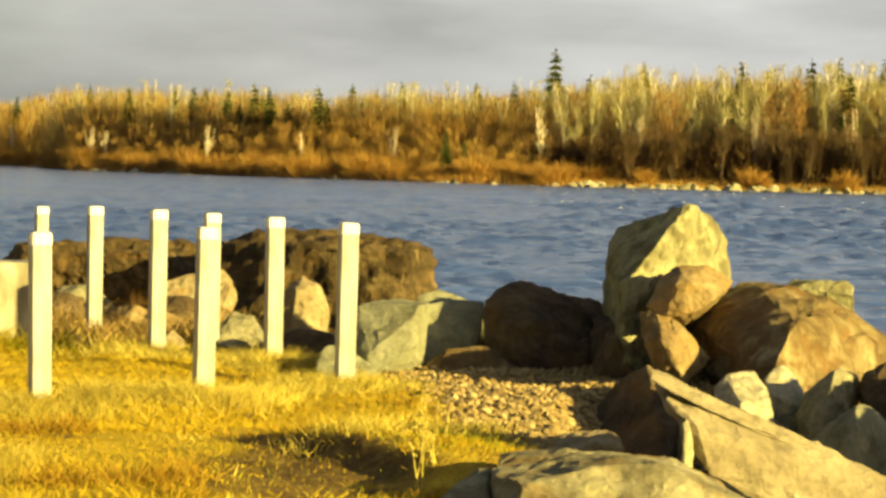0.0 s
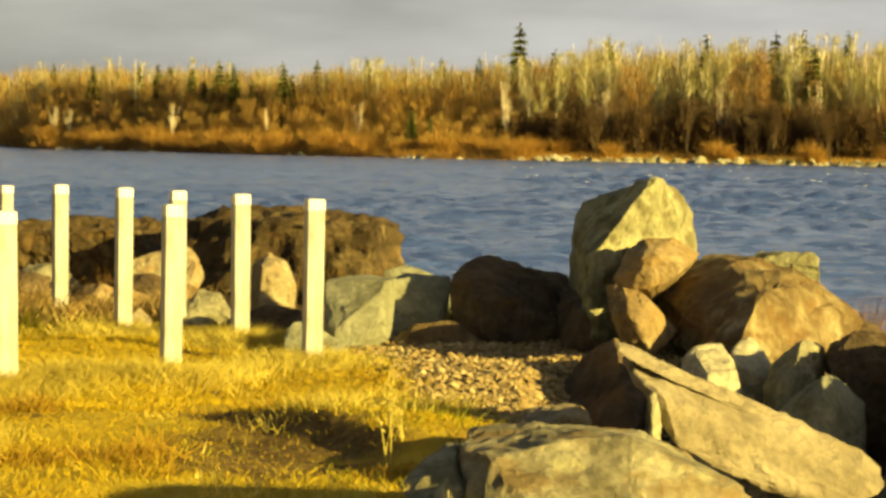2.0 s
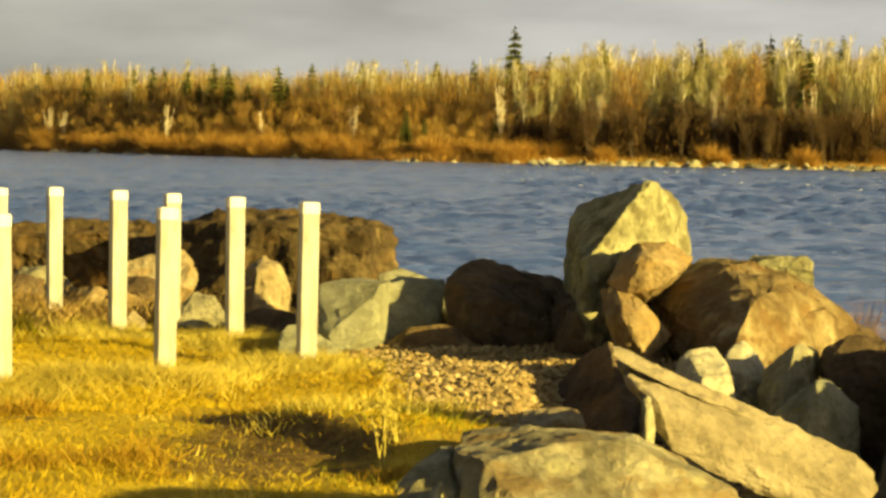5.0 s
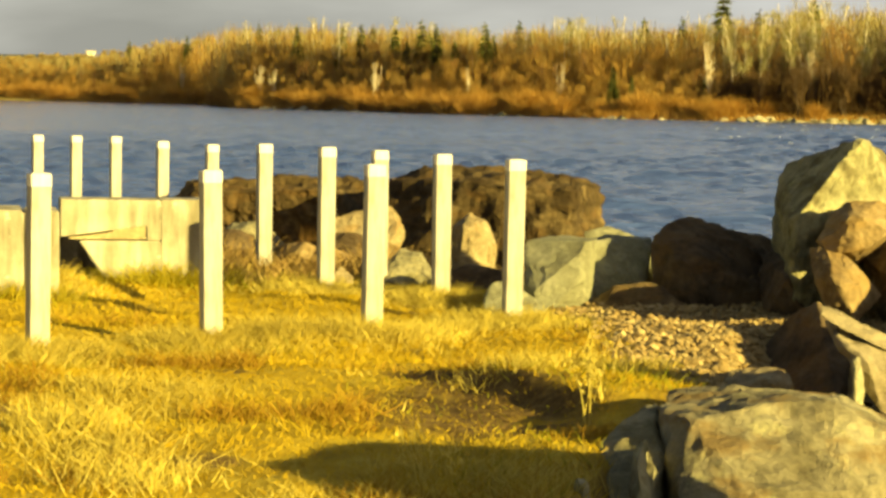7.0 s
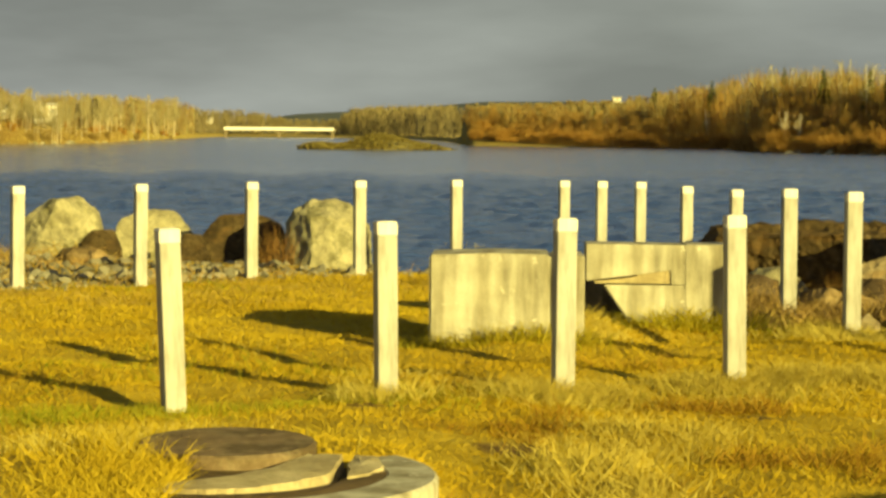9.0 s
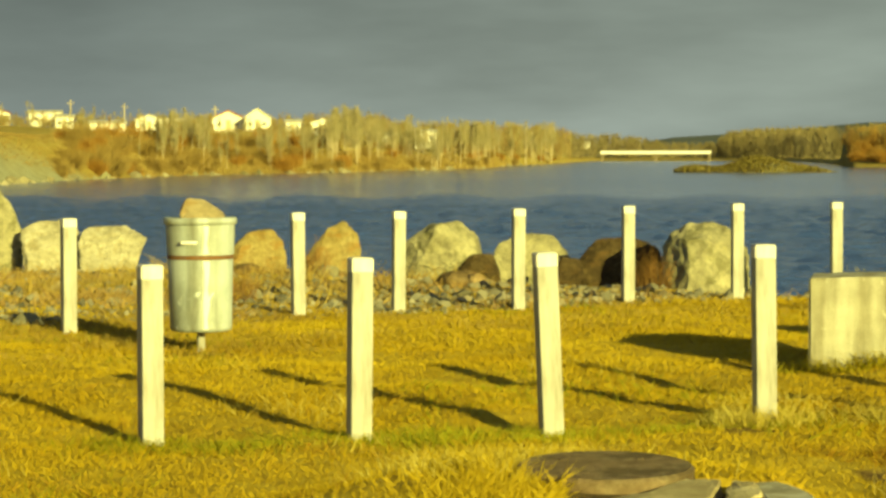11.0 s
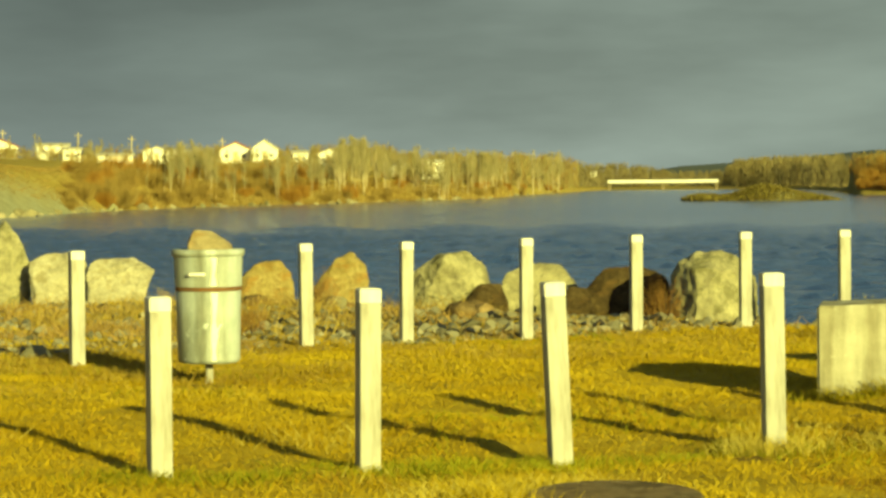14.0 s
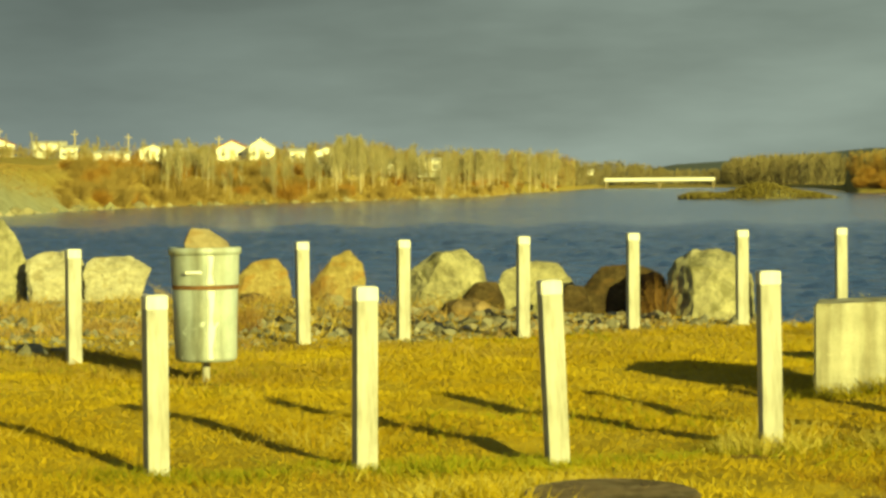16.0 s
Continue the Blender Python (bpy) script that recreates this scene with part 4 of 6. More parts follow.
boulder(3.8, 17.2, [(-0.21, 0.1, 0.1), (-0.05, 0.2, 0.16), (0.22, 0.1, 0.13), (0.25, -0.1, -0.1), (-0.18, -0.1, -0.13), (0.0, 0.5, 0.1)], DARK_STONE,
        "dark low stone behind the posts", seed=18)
boulder(2.7, 14.9, [(-0.22, 0.1, 0.13), (-0.15, 0.2, 0.21), (-0.02, 0.2, 0.21), (0.15, 0.1, 0.1), (0.28, 0.0, -0.03), (0.21, -0.1, -0.08), (-0.18, -0.1, -0.09), (-0.04, 0.5, 0.14)], GREEN_STONE,
        "low smooth grey stone at the lawn edge", seed=19)
boulder(8.7, 17.8, [(-0.2, 0.1, -0.04), (-0.11, 0.2, 0.05), (0.08, 0.2, 0.03), (0.22, 0.0, -0.05), (0.15, -0.1, -0.11), (-0.17, -0.1, -0.12), (0.04, 0.4, 0.01)], TAN_STONE,
        "small tan stone at the foot of a post", seed=20)
boulder(7.3, 17.0, [(-0.09, 0.1, 0.06), (-0.02, 0.2, 0.14), (0.08, 0.1, 0.06), (0.12, 0.0, -0.09), (-0.06, -0.1, -0.11), (0.0, 0.4, 0.08)], TAN_STONE,
        "small tan stone between posts", seed=21)
boulder(-8.0, 12.9, [(-0.21, 0.1, 0.18), (-0.14, 0.2, 0.27), (0.03, 0.3, 0.29), (0.1, 0.1, 0.23), (0.17, -0.1, 0.01), (-0.0, -0.3, -0.01), (-0.19, -0.1, 0.05), (-0.04, -0.15, 0.19), (-0.08, 0.7, 0.18), (0.1, 0.6, 0.09)], PALE_BOULDER,
        "rounded pale grey boulder behind the slab", seed=22)
boulder(-9.2, 13.4, [(-0.19, 0.2, 0.25), (-0.07, 0.4, 0.27), (0.06, 0.2, 0.15), (0.07, -0.0, 0.03), (-0.1, -0.1, -0.03), (-0.15, -0.1, 0.14), (-0.13, 0.7, 0.19), (0.06, 0.7, 0.07)], PALE_BOULDER,
        "grey boulder half in shadow", seed=23)
boulder(-11.0, 11.9, [(-0.31, 0.3, -0.01), (-0.2, 0.25, 0.09), (-0.04, 0.1, 0.24), (0.02, 0.2, 0.24), (0.21, 0.5, 0.05), (0.19, 0.3, -0.12), (-0.07, -0.2, -0.05), (-0.03, -0.15, 0.19), (0.02, 0.9, 0.11), (-0.21, 0.7, -0.04)], GREEN_STONE,
        "wedge-shaped dark grey boulder", seed=24)
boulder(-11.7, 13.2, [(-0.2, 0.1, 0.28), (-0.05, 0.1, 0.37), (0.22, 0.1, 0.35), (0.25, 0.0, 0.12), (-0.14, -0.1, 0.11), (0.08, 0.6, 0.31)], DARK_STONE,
        "boulder at the edge of the riprap, coloured dark for shade", seed=25)
boulder(40.3, 29.5, [(-0.32, 0.2, 0.87), (-0.05, 0.1, 1.02), (0.02, 0.2, 1.14), (0.21, 0.1, 0.82), (0.29, 0.0, 0.56), (0.25, -0.1, 0.18), (-0.4, -0.1, 0.19), (-0.02, 0.7, 1.05), (0.2, 0.7, 0.22)], SUN_STONE,
        "pointed grey-green boulder at the water edge", seed=26)
boulder(38.9, 29.0, [(-0.45, 0.1, 0.57), (-0.26, 0.2, 0.68), (0.19, 0.3, 0.67), (0.35, 0.1, 0.52), (0.31, 0.0, 0.17), (-0.34, -0.2, 0.17), (0.19, 0.8, 0.62), (-0.34, 0.7, 0.47)], WHITE_STONE,
        "squarish grey boulder on the bank", seed=27)
boulder(37.5, 28.6, [(-0.39, 0.1, 0.46), (-0.28, 0.2, 0.58), (0.24, 0.3, 0.61), (0.51, 0.1, 0.45), (0.27, -0.1, 0.14), (-0.35, -0.1, 0.13), (-0.02, 0.8, 0.58), (0.43, 0.6, 0.39)], WHITE_STONE,
        "pale wedge-shaped boulder on the bank", seed=28)
boulder(33.5, 28.4, [(-0.41, 0.1, 0.33), (-0.17, 0.1, 0.53), (0.16, 0.2, 0.56), (0.35, 0.1, 0.36), (0.36, 0.0, 0.03), (-0.36, -0.1, 0.04), (0.05, 0.7, 0.53)], GOLD_STONE,
        "rough tan boulder on the gravel bank", seed=29)
boulder(31.5, 27.8, [(-0.41, 0.1, 0.2), (-0.1, 0.1, 0.6), (0.12, 0.2, 0.7), (0.3, 0.1, 0.52), (0.35, 0.0, 0.05), (-0.32, -0.1, 0.02), (0.05, 0.6, 0.62), (0.27, 0.6, 0.09)], GOLD_STONE,
        "orange-tan pointed boulder on the bank", seed=30)
boulder(28.6, 26.8, [(-0.5, 0.1, 0.44), (-0.2, 0.1, 0.67), (0.19, 0.2, 0.72), (0.45, 0.1, 0.43), (0.56, -0.01, 0.08), (-0.45, -0.1, -0.01), (-0.06, -0.25, 0.66), (0.38, 0.9, 0.55), (-0.43, 0.9, 0.26)], SUN_STONE,
        "rounded ribbed grey boulder on the gravel bank", seed=31)
boulder(26.2, 27.5, [(-0.52, 0.1, 0.37), (-0.19, 0.2, 0.53), (0.25, 0.2, 0.53), (0.51, 0.1, 0.25), (0.46, 0.0, -0.03), (-0.48, -0.1, -0.02), (-0.04, 0.8, 0.49)], SUN_STONE,
        "pale flattened boulder on the gravel bank", seed=32)
# the near-black stone colour carries this boulder's shade
boulder(23.9, 26.6, [(-0.53, 0.09, 0.26), (-0.32, 0.1, 0.48), (0.14, 0.2, 0.51), (0.52, 0.09, 0.36), (0.55, -0.01, -0.09), (-0.46, -0.1, -0.12), (0.07, 0.9, 0.44)], STRATA_STONE,
        "reddish brown boulder on the bank, its shade put into the colour", seed=33)
boulder(27.7, 26.5, [(-0.23, 0.1, 0.17), (-0.09, 0.1, 0.31), (0.19, 0.2, 0.3), (0.29, 0.0, 0.06), (-0.2, 0.0, 0.03), (0.01, 0.4, 0.26)], STRATA_STONE,
        "small dark boulder on the gravel", seed=34)
boulder(21.6, 25.4, [(-0.54, 0.09, 0.45), (-0.45, 0.1, 0.6), (-0.23, 0.1, 0.72), (0.06, 0.1, 0.73), (0.28, 0.1, 0.66), (0.46, 0.2, 0.42), (0.49, 0.1, 0.13), (0.44, -0.1, -0.07), (-0.48, -0.1, -0.04), (-0.53, -0.01, 0.2), (-0.26, -0.3, 0.53), (0.1, -0.3, 0.57), (0.37, -0.3, 0.3), (-0.29, -0.5, 0.11), (0.24, -0.45, 0.08), (-0.03, 1.0, 0.66), (-0.37, 0.9, 0.38), (0.39, 0.9, 0.32)], SUN_STONE,
        "big rounded grey lichen-spotted boulder", seed=35)
boulder(25.3, 26.2, [(-0.19, 0.1, 0.18), (-0.08, 0.1, 0.29), (0.16, 0.2, 0.25), (0.22, 0.0, 0.01), (-0.15, 0.0, -0.01), (0.02, 0.4, 0.26)], STRATA_STONE,
        "small dark stone between boulders", seed=36)
boulder(-10.3, 13.0, [(-0.25, 0.1, 0.15), (-0.11, -0.0, 0.23), (-0.05, 0.1, 0.32), (0.09, 0.3, 0.32), (0.17, 0.5, 0.2), (0.14, 0.3, 0.08), (-0.15, -0.2, -0.03), (-0.06, -0.2, 0.17), (0.04, 0.8, 0.21), (-0.13, 0.7, 0.07)], GREY_STONE,
        "rounded dark grey boulder in the shade of others", seed=37)
boulder(-9.1, 10.6, [(-0.7, -0.15, 0.54), (-0.45, -0.07, 0.42), (-0.27, 0.02, 0.34), (0.01, 0.17, 0.19), (0.33, 0.32, 0.06), (0.18, 0.14, 0.09), (-0.23, -0.08, 0.27), (-0.45, -0.17, 0.37), (-0.61, -0.22, 0.45), (-0.7, -0.2, 0.51), (-0.67, 0.28, 0.48), (0.01, 0.6, 0.13)], SLAB_STONE,
        "thin split layer of tan rock along the slab", 0.025, seed=38, seat=False)
boulder(-6.3, 10.2, [(-0.0, -0.0, 0.31), (0.03, -0.0, 0.35), (0.05, -0.05, 0.23), (0.05, -0.1, 0.12), (-0.0, -0.08, 0.12), (0.01, -0.15, 0.25), (0.03, 0.2, 0.25)], SUN_STONE,
        "narrow upright shard of split tan rock", 0.03, seed=39)
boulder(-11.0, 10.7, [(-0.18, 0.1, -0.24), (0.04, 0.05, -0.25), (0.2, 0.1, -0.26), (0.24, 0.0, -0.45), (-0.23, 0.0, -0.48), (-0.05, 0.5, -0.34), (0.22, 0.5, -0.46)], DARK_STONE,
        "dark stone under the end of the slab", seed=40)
# added in the pile's hollow, dark in colour where shade lies
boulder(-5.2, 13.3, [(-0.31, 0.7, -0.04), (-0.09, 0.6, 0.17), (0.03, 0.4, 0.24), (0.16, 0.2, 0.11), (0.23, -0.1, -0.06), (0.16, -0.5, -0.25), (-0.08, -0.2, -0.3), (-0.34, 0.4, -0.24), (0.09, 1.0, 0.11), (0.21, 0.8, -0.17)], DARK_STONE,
        "boulder deep in the riprap, coloured dark for the shade there", seed=41)
boulder(0.0, 8.75, [(0.11, 0.65, 0.14), (0.19, 0.65, 0.16), (0.16, 0.15, 0.07), (-0.14, 0.25, -0.04), (0.01, 0.45, 0.09), (-0.16, -0.15, -0.11), (0.18, -0.15, -0.1), (0.23, 0.25, 0.03), (0.04, 0.95, -0.01), (0.2, 1.15, 0.04)], GREY_STONE,
        "dark broken boulder leaning on the flat-topped one", 0.03, seed=42)
boulder(-0.7, 8.5, [(-0.03, 0.1, -0.03), (-0.02, 0.15, 0.08), (0.03, 0.2, 0.13), (0.04, 0.1, 0.09), (0.05, -0.0, -0.05), (-0.01, -0.0, -0.05), (0.01, -0.05, 0.07), (0.03, 0.5, 0.03)], SUN_STONE,
        "upright chip of tan stone between boulders", 0.03, seed=43)
boulder(0.6, 8.4, [(-0.07, -0.0, -0.04), (-0.05, 0.05, 0.01), (-0.0, 0.05, -0.0), (0.01, -0.0, -0.07), (-0.07, -0.0, -0.09), (-0.03, -0.1, 0.0), (-0.03, 0.3, -0.07)], SUN_STONE,
        "small chip of tan stone between boulders", 0.03, seed=44)
# a big boulder past the edge of the view, added to shade the riprap
boulder(-14.2, 12.6, [(-0.5, -0.6, -0.9), (0.5, -0.6, -0.9), (-0.5, 0.9, -0.9), (0.5, 0.9, -0.9), (-0.2, -0.4, 0.25), (0.3, -0.3, 0.48), (-0.1, 0.4, 0.50), (0.35, 0.6, 0.3), (0.0, 0.7, 0.25)], GREY_STONE,
        "big grey unseen boulder added to shade the end of the riprap", seed=52)
# a second unseen caster, added for shade on the wedge-shaped boulder
boulder(-16.2, 11.6, [(-0.4, -0.4, -0.9), (0.5, -0.4, -0.9), (-0.4, 0.5, -0.9), (0.5, 0.5, -0.9), (-0.1, -0.3, 0.42), (0.3, -0.2, 0.5), (-0.05, 0.3, 0.52), (0.35, 0.4, 0.4)], BROWN_STONE,
        "brown unseen boulder added to shade the end of the riprap", seed=53)
boulder(35.08, 16.74, [(-0.17, -0.1, 1.035), (0.20, -0.08, 1.035), (-0.15, 0.12, 1.035), (0.17, 0.13, 1.035), (-0.10, 0.0, 1.20), (0.02, 0.03, 1.19), (0.19, 0.02, 1.08), (-0.16, 0.0, 1.10)], TAN_STONE,
        "tan stone lying on the lid of the litter bin", 0.02, seed=50, seat=False)
# an unseen boulder beside the viewer, added to cast the dark patch on the turf
boulder(-16.2, 7.7, [(0.0, 0.0, 1.0), (0.05, -0.35, 1.0), (-0.05, -0.9, 1.0), (-0.12, -1.3, 0.92), (0.3, -1.2, 0.8), (-0.15, -0.2, 0.82), (-0.3, -0.6, 0.45), (0.4, -0.4, 0.8), (0.4, 0.0, 0.7), (-0.25, -1.4, -0.9), (0.5, -1.4, -0.9), (-0.2, 0.0, -0.9), (0.5, 0.0, -0.9)], GREY_STONE,
        "tall grey boulder, unseen, added to cast shadow on the lawn", 0.02, seed=51)


def rubble(count, yaw0, yaw1, r0, r1, s0, s1, seed):
    """Broken stones strewn between the big boulders."""
    rnd = random.Random(seed)
    for k in range(count):
        yaw, r, s = rnd.uniform(yaw0, yaw1), rnd.uniform(r0, r1), rnd.uniform(s0, s1)
        p = polar(yaw, r)
        z = float(land(np.array([p.x]), np.array([p.y]))[0]) + s * 0.25
        pts = []
        for i in range(11):
            a, h = 2.4 * i + rnd.uniform(-0.4, 0.4), -1 + 2 * (i + 0.5) / 11
            q = math.sqrt(1 - h * h) * rnd.uniform(0.75, 1.15)
            pts.append((s * q * math.cos(a) * 1.2, s * q * math.sin(a), z + s * h * 0.75))
        stone_kind, word = rnd.choice(((ORANGE_STONE, "tan"), (GREY_STONE, "grey"), (BROWN_STONE, "brown"), (BROWN_STONE, "brown"), (DARK_STONE, "dark")))
        boulder(yaw, r, pts, stone_kind, "broken " + word + " stone lying between larger boulders", 0.03, 60 + seed + k)


boulder(39.6, 19.57, [(-0.16, 0.0, 0.03), (-0.05, 0.05, 0.13), (0.07, 0.02, 0.12), (0.15, 0.0, 0.03), (0.1, -0.1, 0.0), (-0.1, -0.1, 0.0), (0.0, 0.2, 0.06)], GREY_STONE,
        "small grey stone lying at the lawn edge", seed=56)
rubble(30, 0.5, 11.0, 18.4, 20.8, 0.12, 0.34, 100)
rubble(8, -11.5, -8.0, 15.8, 18.0, 0.2, 0.36, 200)
rubble(22, 14.0, 38.0, 24.8, 28.5, 0.08, 0.19, 300)


# ---- woods of the far shores ----
def blades(base, tip, width, rnd):
    """Thin upright triangles from base points to tip points; arrays of n x 3."""
    n = len(base)
    side = np.cross(tip - base, rnd.normal(size=(n, 3)))
    side /= np.linalg.norm(side, axis=1, keepdims=True) + 1e-9
    w = np.asarray(width, float).reshape(-1, 1) * 0.5
    v = np.stack([base - side * w, base + side * w, tip], 1).reshape(-1, 3)
    return v, np.arange(3 * n).reshape(-1, 3)


def tube(path, radii, sides=5):
    """A tapered limb along a path."""
    path, v, f = np.asarray(path, float), [], []
    for p, r in zip(path, radii):
        for i in range(sides):
            a = 2 * math.pi * i / sides
            v.append((p[0] + r * math.cos(a), p[1] + r * math.sin(a), p[2]))
    for k in range(len(path) - 1):
        for i in range(sides):
            j = (i + 1) % sides
            a, b, c, d = k * sides + i, k * sides + j, (k + 1) * sides + j, (k + 1) * sides + i
            f += [(a, b, c), (a, c, d)]
    return np.array(v), np.array(f)


def merge(pieces):
    v, f, k = [], [], 0
    for pv, pf in pieces:
        v.append(pv)
        f.append(np.asarray(pf) + k)
        k += len(pv)
    return np.concatenate(v), np.concatenate(f)


def bare_tree(seed, height, spread, twigs, trunks=1):
    """Trunk and limbs, and a crown of many rising twigs."""
    rnd = np.random.default_rng(seed)
    wood, tips = [], []
    for t in range(trunks):
        lean = rnd.normal(size=2) * 0.035 * height + (rnd.normal(size=2) * 0.09 * height if trunks > 1 else 0)
        zs = np.linspace(-0.5, height * rnd.uniform(0.9, 1.0), 7)
        s = (zs / height).clip(0) ** 1.3
        path = np.stack([lean[0] * s + rnd.normal(size=7) * 0.06, lean[1] * s + rnd.normal(size=7) * 0.06, zs], 1)
        wood.append(tube(path, np.linspace(0.0085, 0.002, 7) * height * (0.9 if trunks > 1 else 1)))
        for k in range(16):
            h = rnd.uniform(0.32, 0.95)
            a, ln = rnd.uniform(0, 2 * math.pi), spread * height * (1.12 - h) * rnd.uniform(0.5, 1.0)
            p0 = np.array([np.interp(h * height, zs, path[:, i]) for i in range(3)])
            gain = min(ln * rnd.uniform(1.0, 1.9), max(height * rnd.uniform(0.85, 1.0) - p0[2], 0.03 * height))
            ln = min(ln, gain)
            p1 = p0 + np.array([math.cos(a) * ln, math.sin(a) * ln, gain])
            wood.append(tube([p0, (p0 + p1) / 2 + rnd.normal(size=3) * 0.05, p1], np.array([0.004, 0.0028, 0.0012]) * height, 3))
            tips.append((p0, p1))
    p0, p1 = np.array([t[0] for t in tips]), np.array([t[1] for t in tips])
    pick = rnd.integers(0, len(tips), twigs)
    f = rnd.uniform(0.0, 1.0, (twigs, 1))
    base = p0[pick] * (1 - f) + p1[pick] * f + rnd.normal(size=(twigs, 3)) * 0.022 * height
    base[:, 2] = np.clip(base[:, 2], 0.22 * height, height)
    ln = rnd.uniform(0.5, 1.4, (twigs, 1)) * height / 14 * np.clip(1.12 - base[:, 2:] / height, 0.12, 1) * 1.6
    way = (p1 - p0)[pick] * (1, 1, 0)
    way = way / (np.linalg.norm(way, axis=1, keepdims=True) + 1e-6) * 0.3 + rnd.normal(size=(twigs, 3)) * 0.16
    way[:, 2] = 1.0
    crown = blades(base, base + way * ln, rnd.uniform(0.025, 0.06, twigs), rnd)
    return merge(wood), crown


def spruce_tree(seed, height):
    rnd = np.random.default_rng(seed)
    wood = tube([(0, 0, -0.5), (0, 0, height * 0.6), (0, 0, height)], np.array([0.013, 0.008, 0.002]) * height)
    n = 2200
    h = 1 - np.sqrt(rnd.uniform(0.0, 0.86, n))
    h = 0.06 + 0.94 * h
    whorl = np.round(h * 20) / 20 * 0.35 + h * 0.65
    a = rnd.uniform(0, 2 * math.pi, n)
    ln = ((1.02 - whorl) * 0.21 + 0.034) * height * rnd.uniform(0.55, 1.1, n)
    out = np.stack([np.cos(a), np.sin(a), np.zeros(n)], 1)
    f = rnd.uniform(0.0, 0.55, (n, 1))
    base = out * ln[:, None] * f + np.stack([np.zeros(n), np.zeros(n), whorl * height], 1)
    tip = out * ln[:, None] + np.stack([rnd.normal(size=n) * 0.15, rnd.normal(size=n) * 0.15, whorl * height - ln * rnd.uniform(0.1, 0.5, n)], 1)
    crown = blades(base, tip, rnd.uniform(0.14, 0.32, n) * height / 14, rnd)
    top = blades(np.array([[0, 0, height * 0.9]]).repeat(6, 0), np.array([[0, 0, height * 0.98]]).repeat(6, 0) + rnd.normal(size=(6, 3)) * 0.08, np.full(6, 0.25), rnd)
    return wood, merge([crown, top])


def shrub_bush(seed, height, spread, twigs, thick=1.0):
    rnd = np.random.default_rng(seed)
    a, f = rnd.uniform(0, 2 * math.pi, twigs), np.sqrt(rnd.uniform(0, 1, twigs))
    base = np.stack([np.cos(a) * f * spread * 0.5, np.sin(a) * f * spread * 0.5, rnd.uniform(-0.1, 0.45, twigs) * height], 1)
    tip = np.stack([np.cos(a) * f * spread, np.sin(a) * f * spread, np.zeros(twigs)], 1) + rnd.normal(size=(twigs, 3)) * 0.1 * height
    tip[:, 2] = base[:, 2] + (1.05 - 0.5 * f * f) * height * rnd.uniform(0.35, 0.75, twigs)
    stems = [tube([(0, 0, -0.3), (math.cos(k) * spread * 0.3, math.sin(k) * spread * 0.3, height * 0.6)], (0.05 * thick, 0.015 * thick), 3) for k in range(0, 6)]
    return merge(stems), blades(base, tip, rnd.uniform(0.03, 0.07, twigs) * thick, rnd)


def tree_thing(name, wood, crown, bark, leaf, label, category, group):
    t = thing(name, label, category, group)
    for nm, (v, f), m in (("trunk", wood, bark), ("crown", crown, leaf)):
        ob = new(nm, mesh_np(nm, v, f, m))
        ob.parent = t
    return t


def ground_z(x, y):
    return float(land(np.array([x]), np.array([y]))[0])


def stand(proto, yaw, dist, size=1.0, turn=0.0):
    p = polar(yaw, dist)
    m = pose(p.x, p.y, ground_z(p.x, p.y) - 0.1, 0, 0, turn)
    ob = copy_thing(proto, m)
    ob.scale = (size, size, size)
    return ob


def shore_at(yaw):
    return float(np.interp(yaw, SHORE[:, 0], SHORE[:, 1]))


# how high the woods stand against the sky, as a slope over the viewer's level
CREST = np.array(((-60, .052), (-11.3, .0525), (-7.5, .0517), (-4.5, .0495), (-2.7, .0420), (-1.5, .0403), (3, .0375), (7.5, .0365), (10.2, .0365), (11.0, .032), (12.7, .0241), (14.1, .0175),
                  (16.3, .0160), (17.2, .0165), (19.6, .0158), (21.0, .0146), (21.4, .0085), (22.5, .0085), (24, .0128), (25.0, .0130), (25.6, .0172), (27.6, .0200), (30.3, .0205), (30.9, .0250), (31.5, .0250),
                  (31.9, .0170), (34.8, .0165), (35.1, .0235), (36.1, .0235), (36.4, .0130), (42, .0115), (70, .02)))


def room(yaw, dist):
    """How tall a tree may grow there."""
    p = polar(yaw, dist)
    return max(1.2, 1.5 + float(np.interp(yaw, CREST[:, 0], CREST[:, 1])) * dist - ground_z(p.x, p.y))


WHITE_BARK = plain("white_bark", (0.55, 0.47, 0.32), (0.78, 0.72, 0.56), 3.0, stretch=(1, 1, 0.3))
rnd = random.Random(11)
BIRCH = [tree_thing("birch_tree", *bare_tree(20 + k, 14.0, 0.19, 950, 1 if k < 5 else 2), WHITE_BARK, TWIG, "bare pale birch tree on the far shore", "tree", "far shore birches") for k in range(8)]
ALDER = [tree_thing("alder_tree", *bare_tree(40 + k, 9.0, 0.30, 720, 2), DARK_BARK, TWIG_RED, "leafless russet alder tree on the far shore", "tree", "far shore alders") for k in range(4)]
SHADED_ALDER = [tree_thing("alder_thicket", *bare_tree(46 + k, 9.0, 0.36, 1100, 3), DARK_BARK, TWIG_SHADED, "dark leafless alder thicket under the birches", "tree", "far shore thickets") for k in range(3)]
SPRUCE = [tree_thing("spruce_tree", *spruce_tree(60 + k, 13.0), DARK_BARK, NEEDLE, "dark green spruce among bare trees", "tree", "far shore spruces") for k in range(4)]
POPLAR = [tree_thing("poplar_tree", *bare_tree(70 + k, 14.0, 0.22, 1200, 1 + k % 2), BARK, TWIG_POPLAR, "bare olive-gold poplar on the river bluff", "tree", "bluff poplars") for k in range(5)]
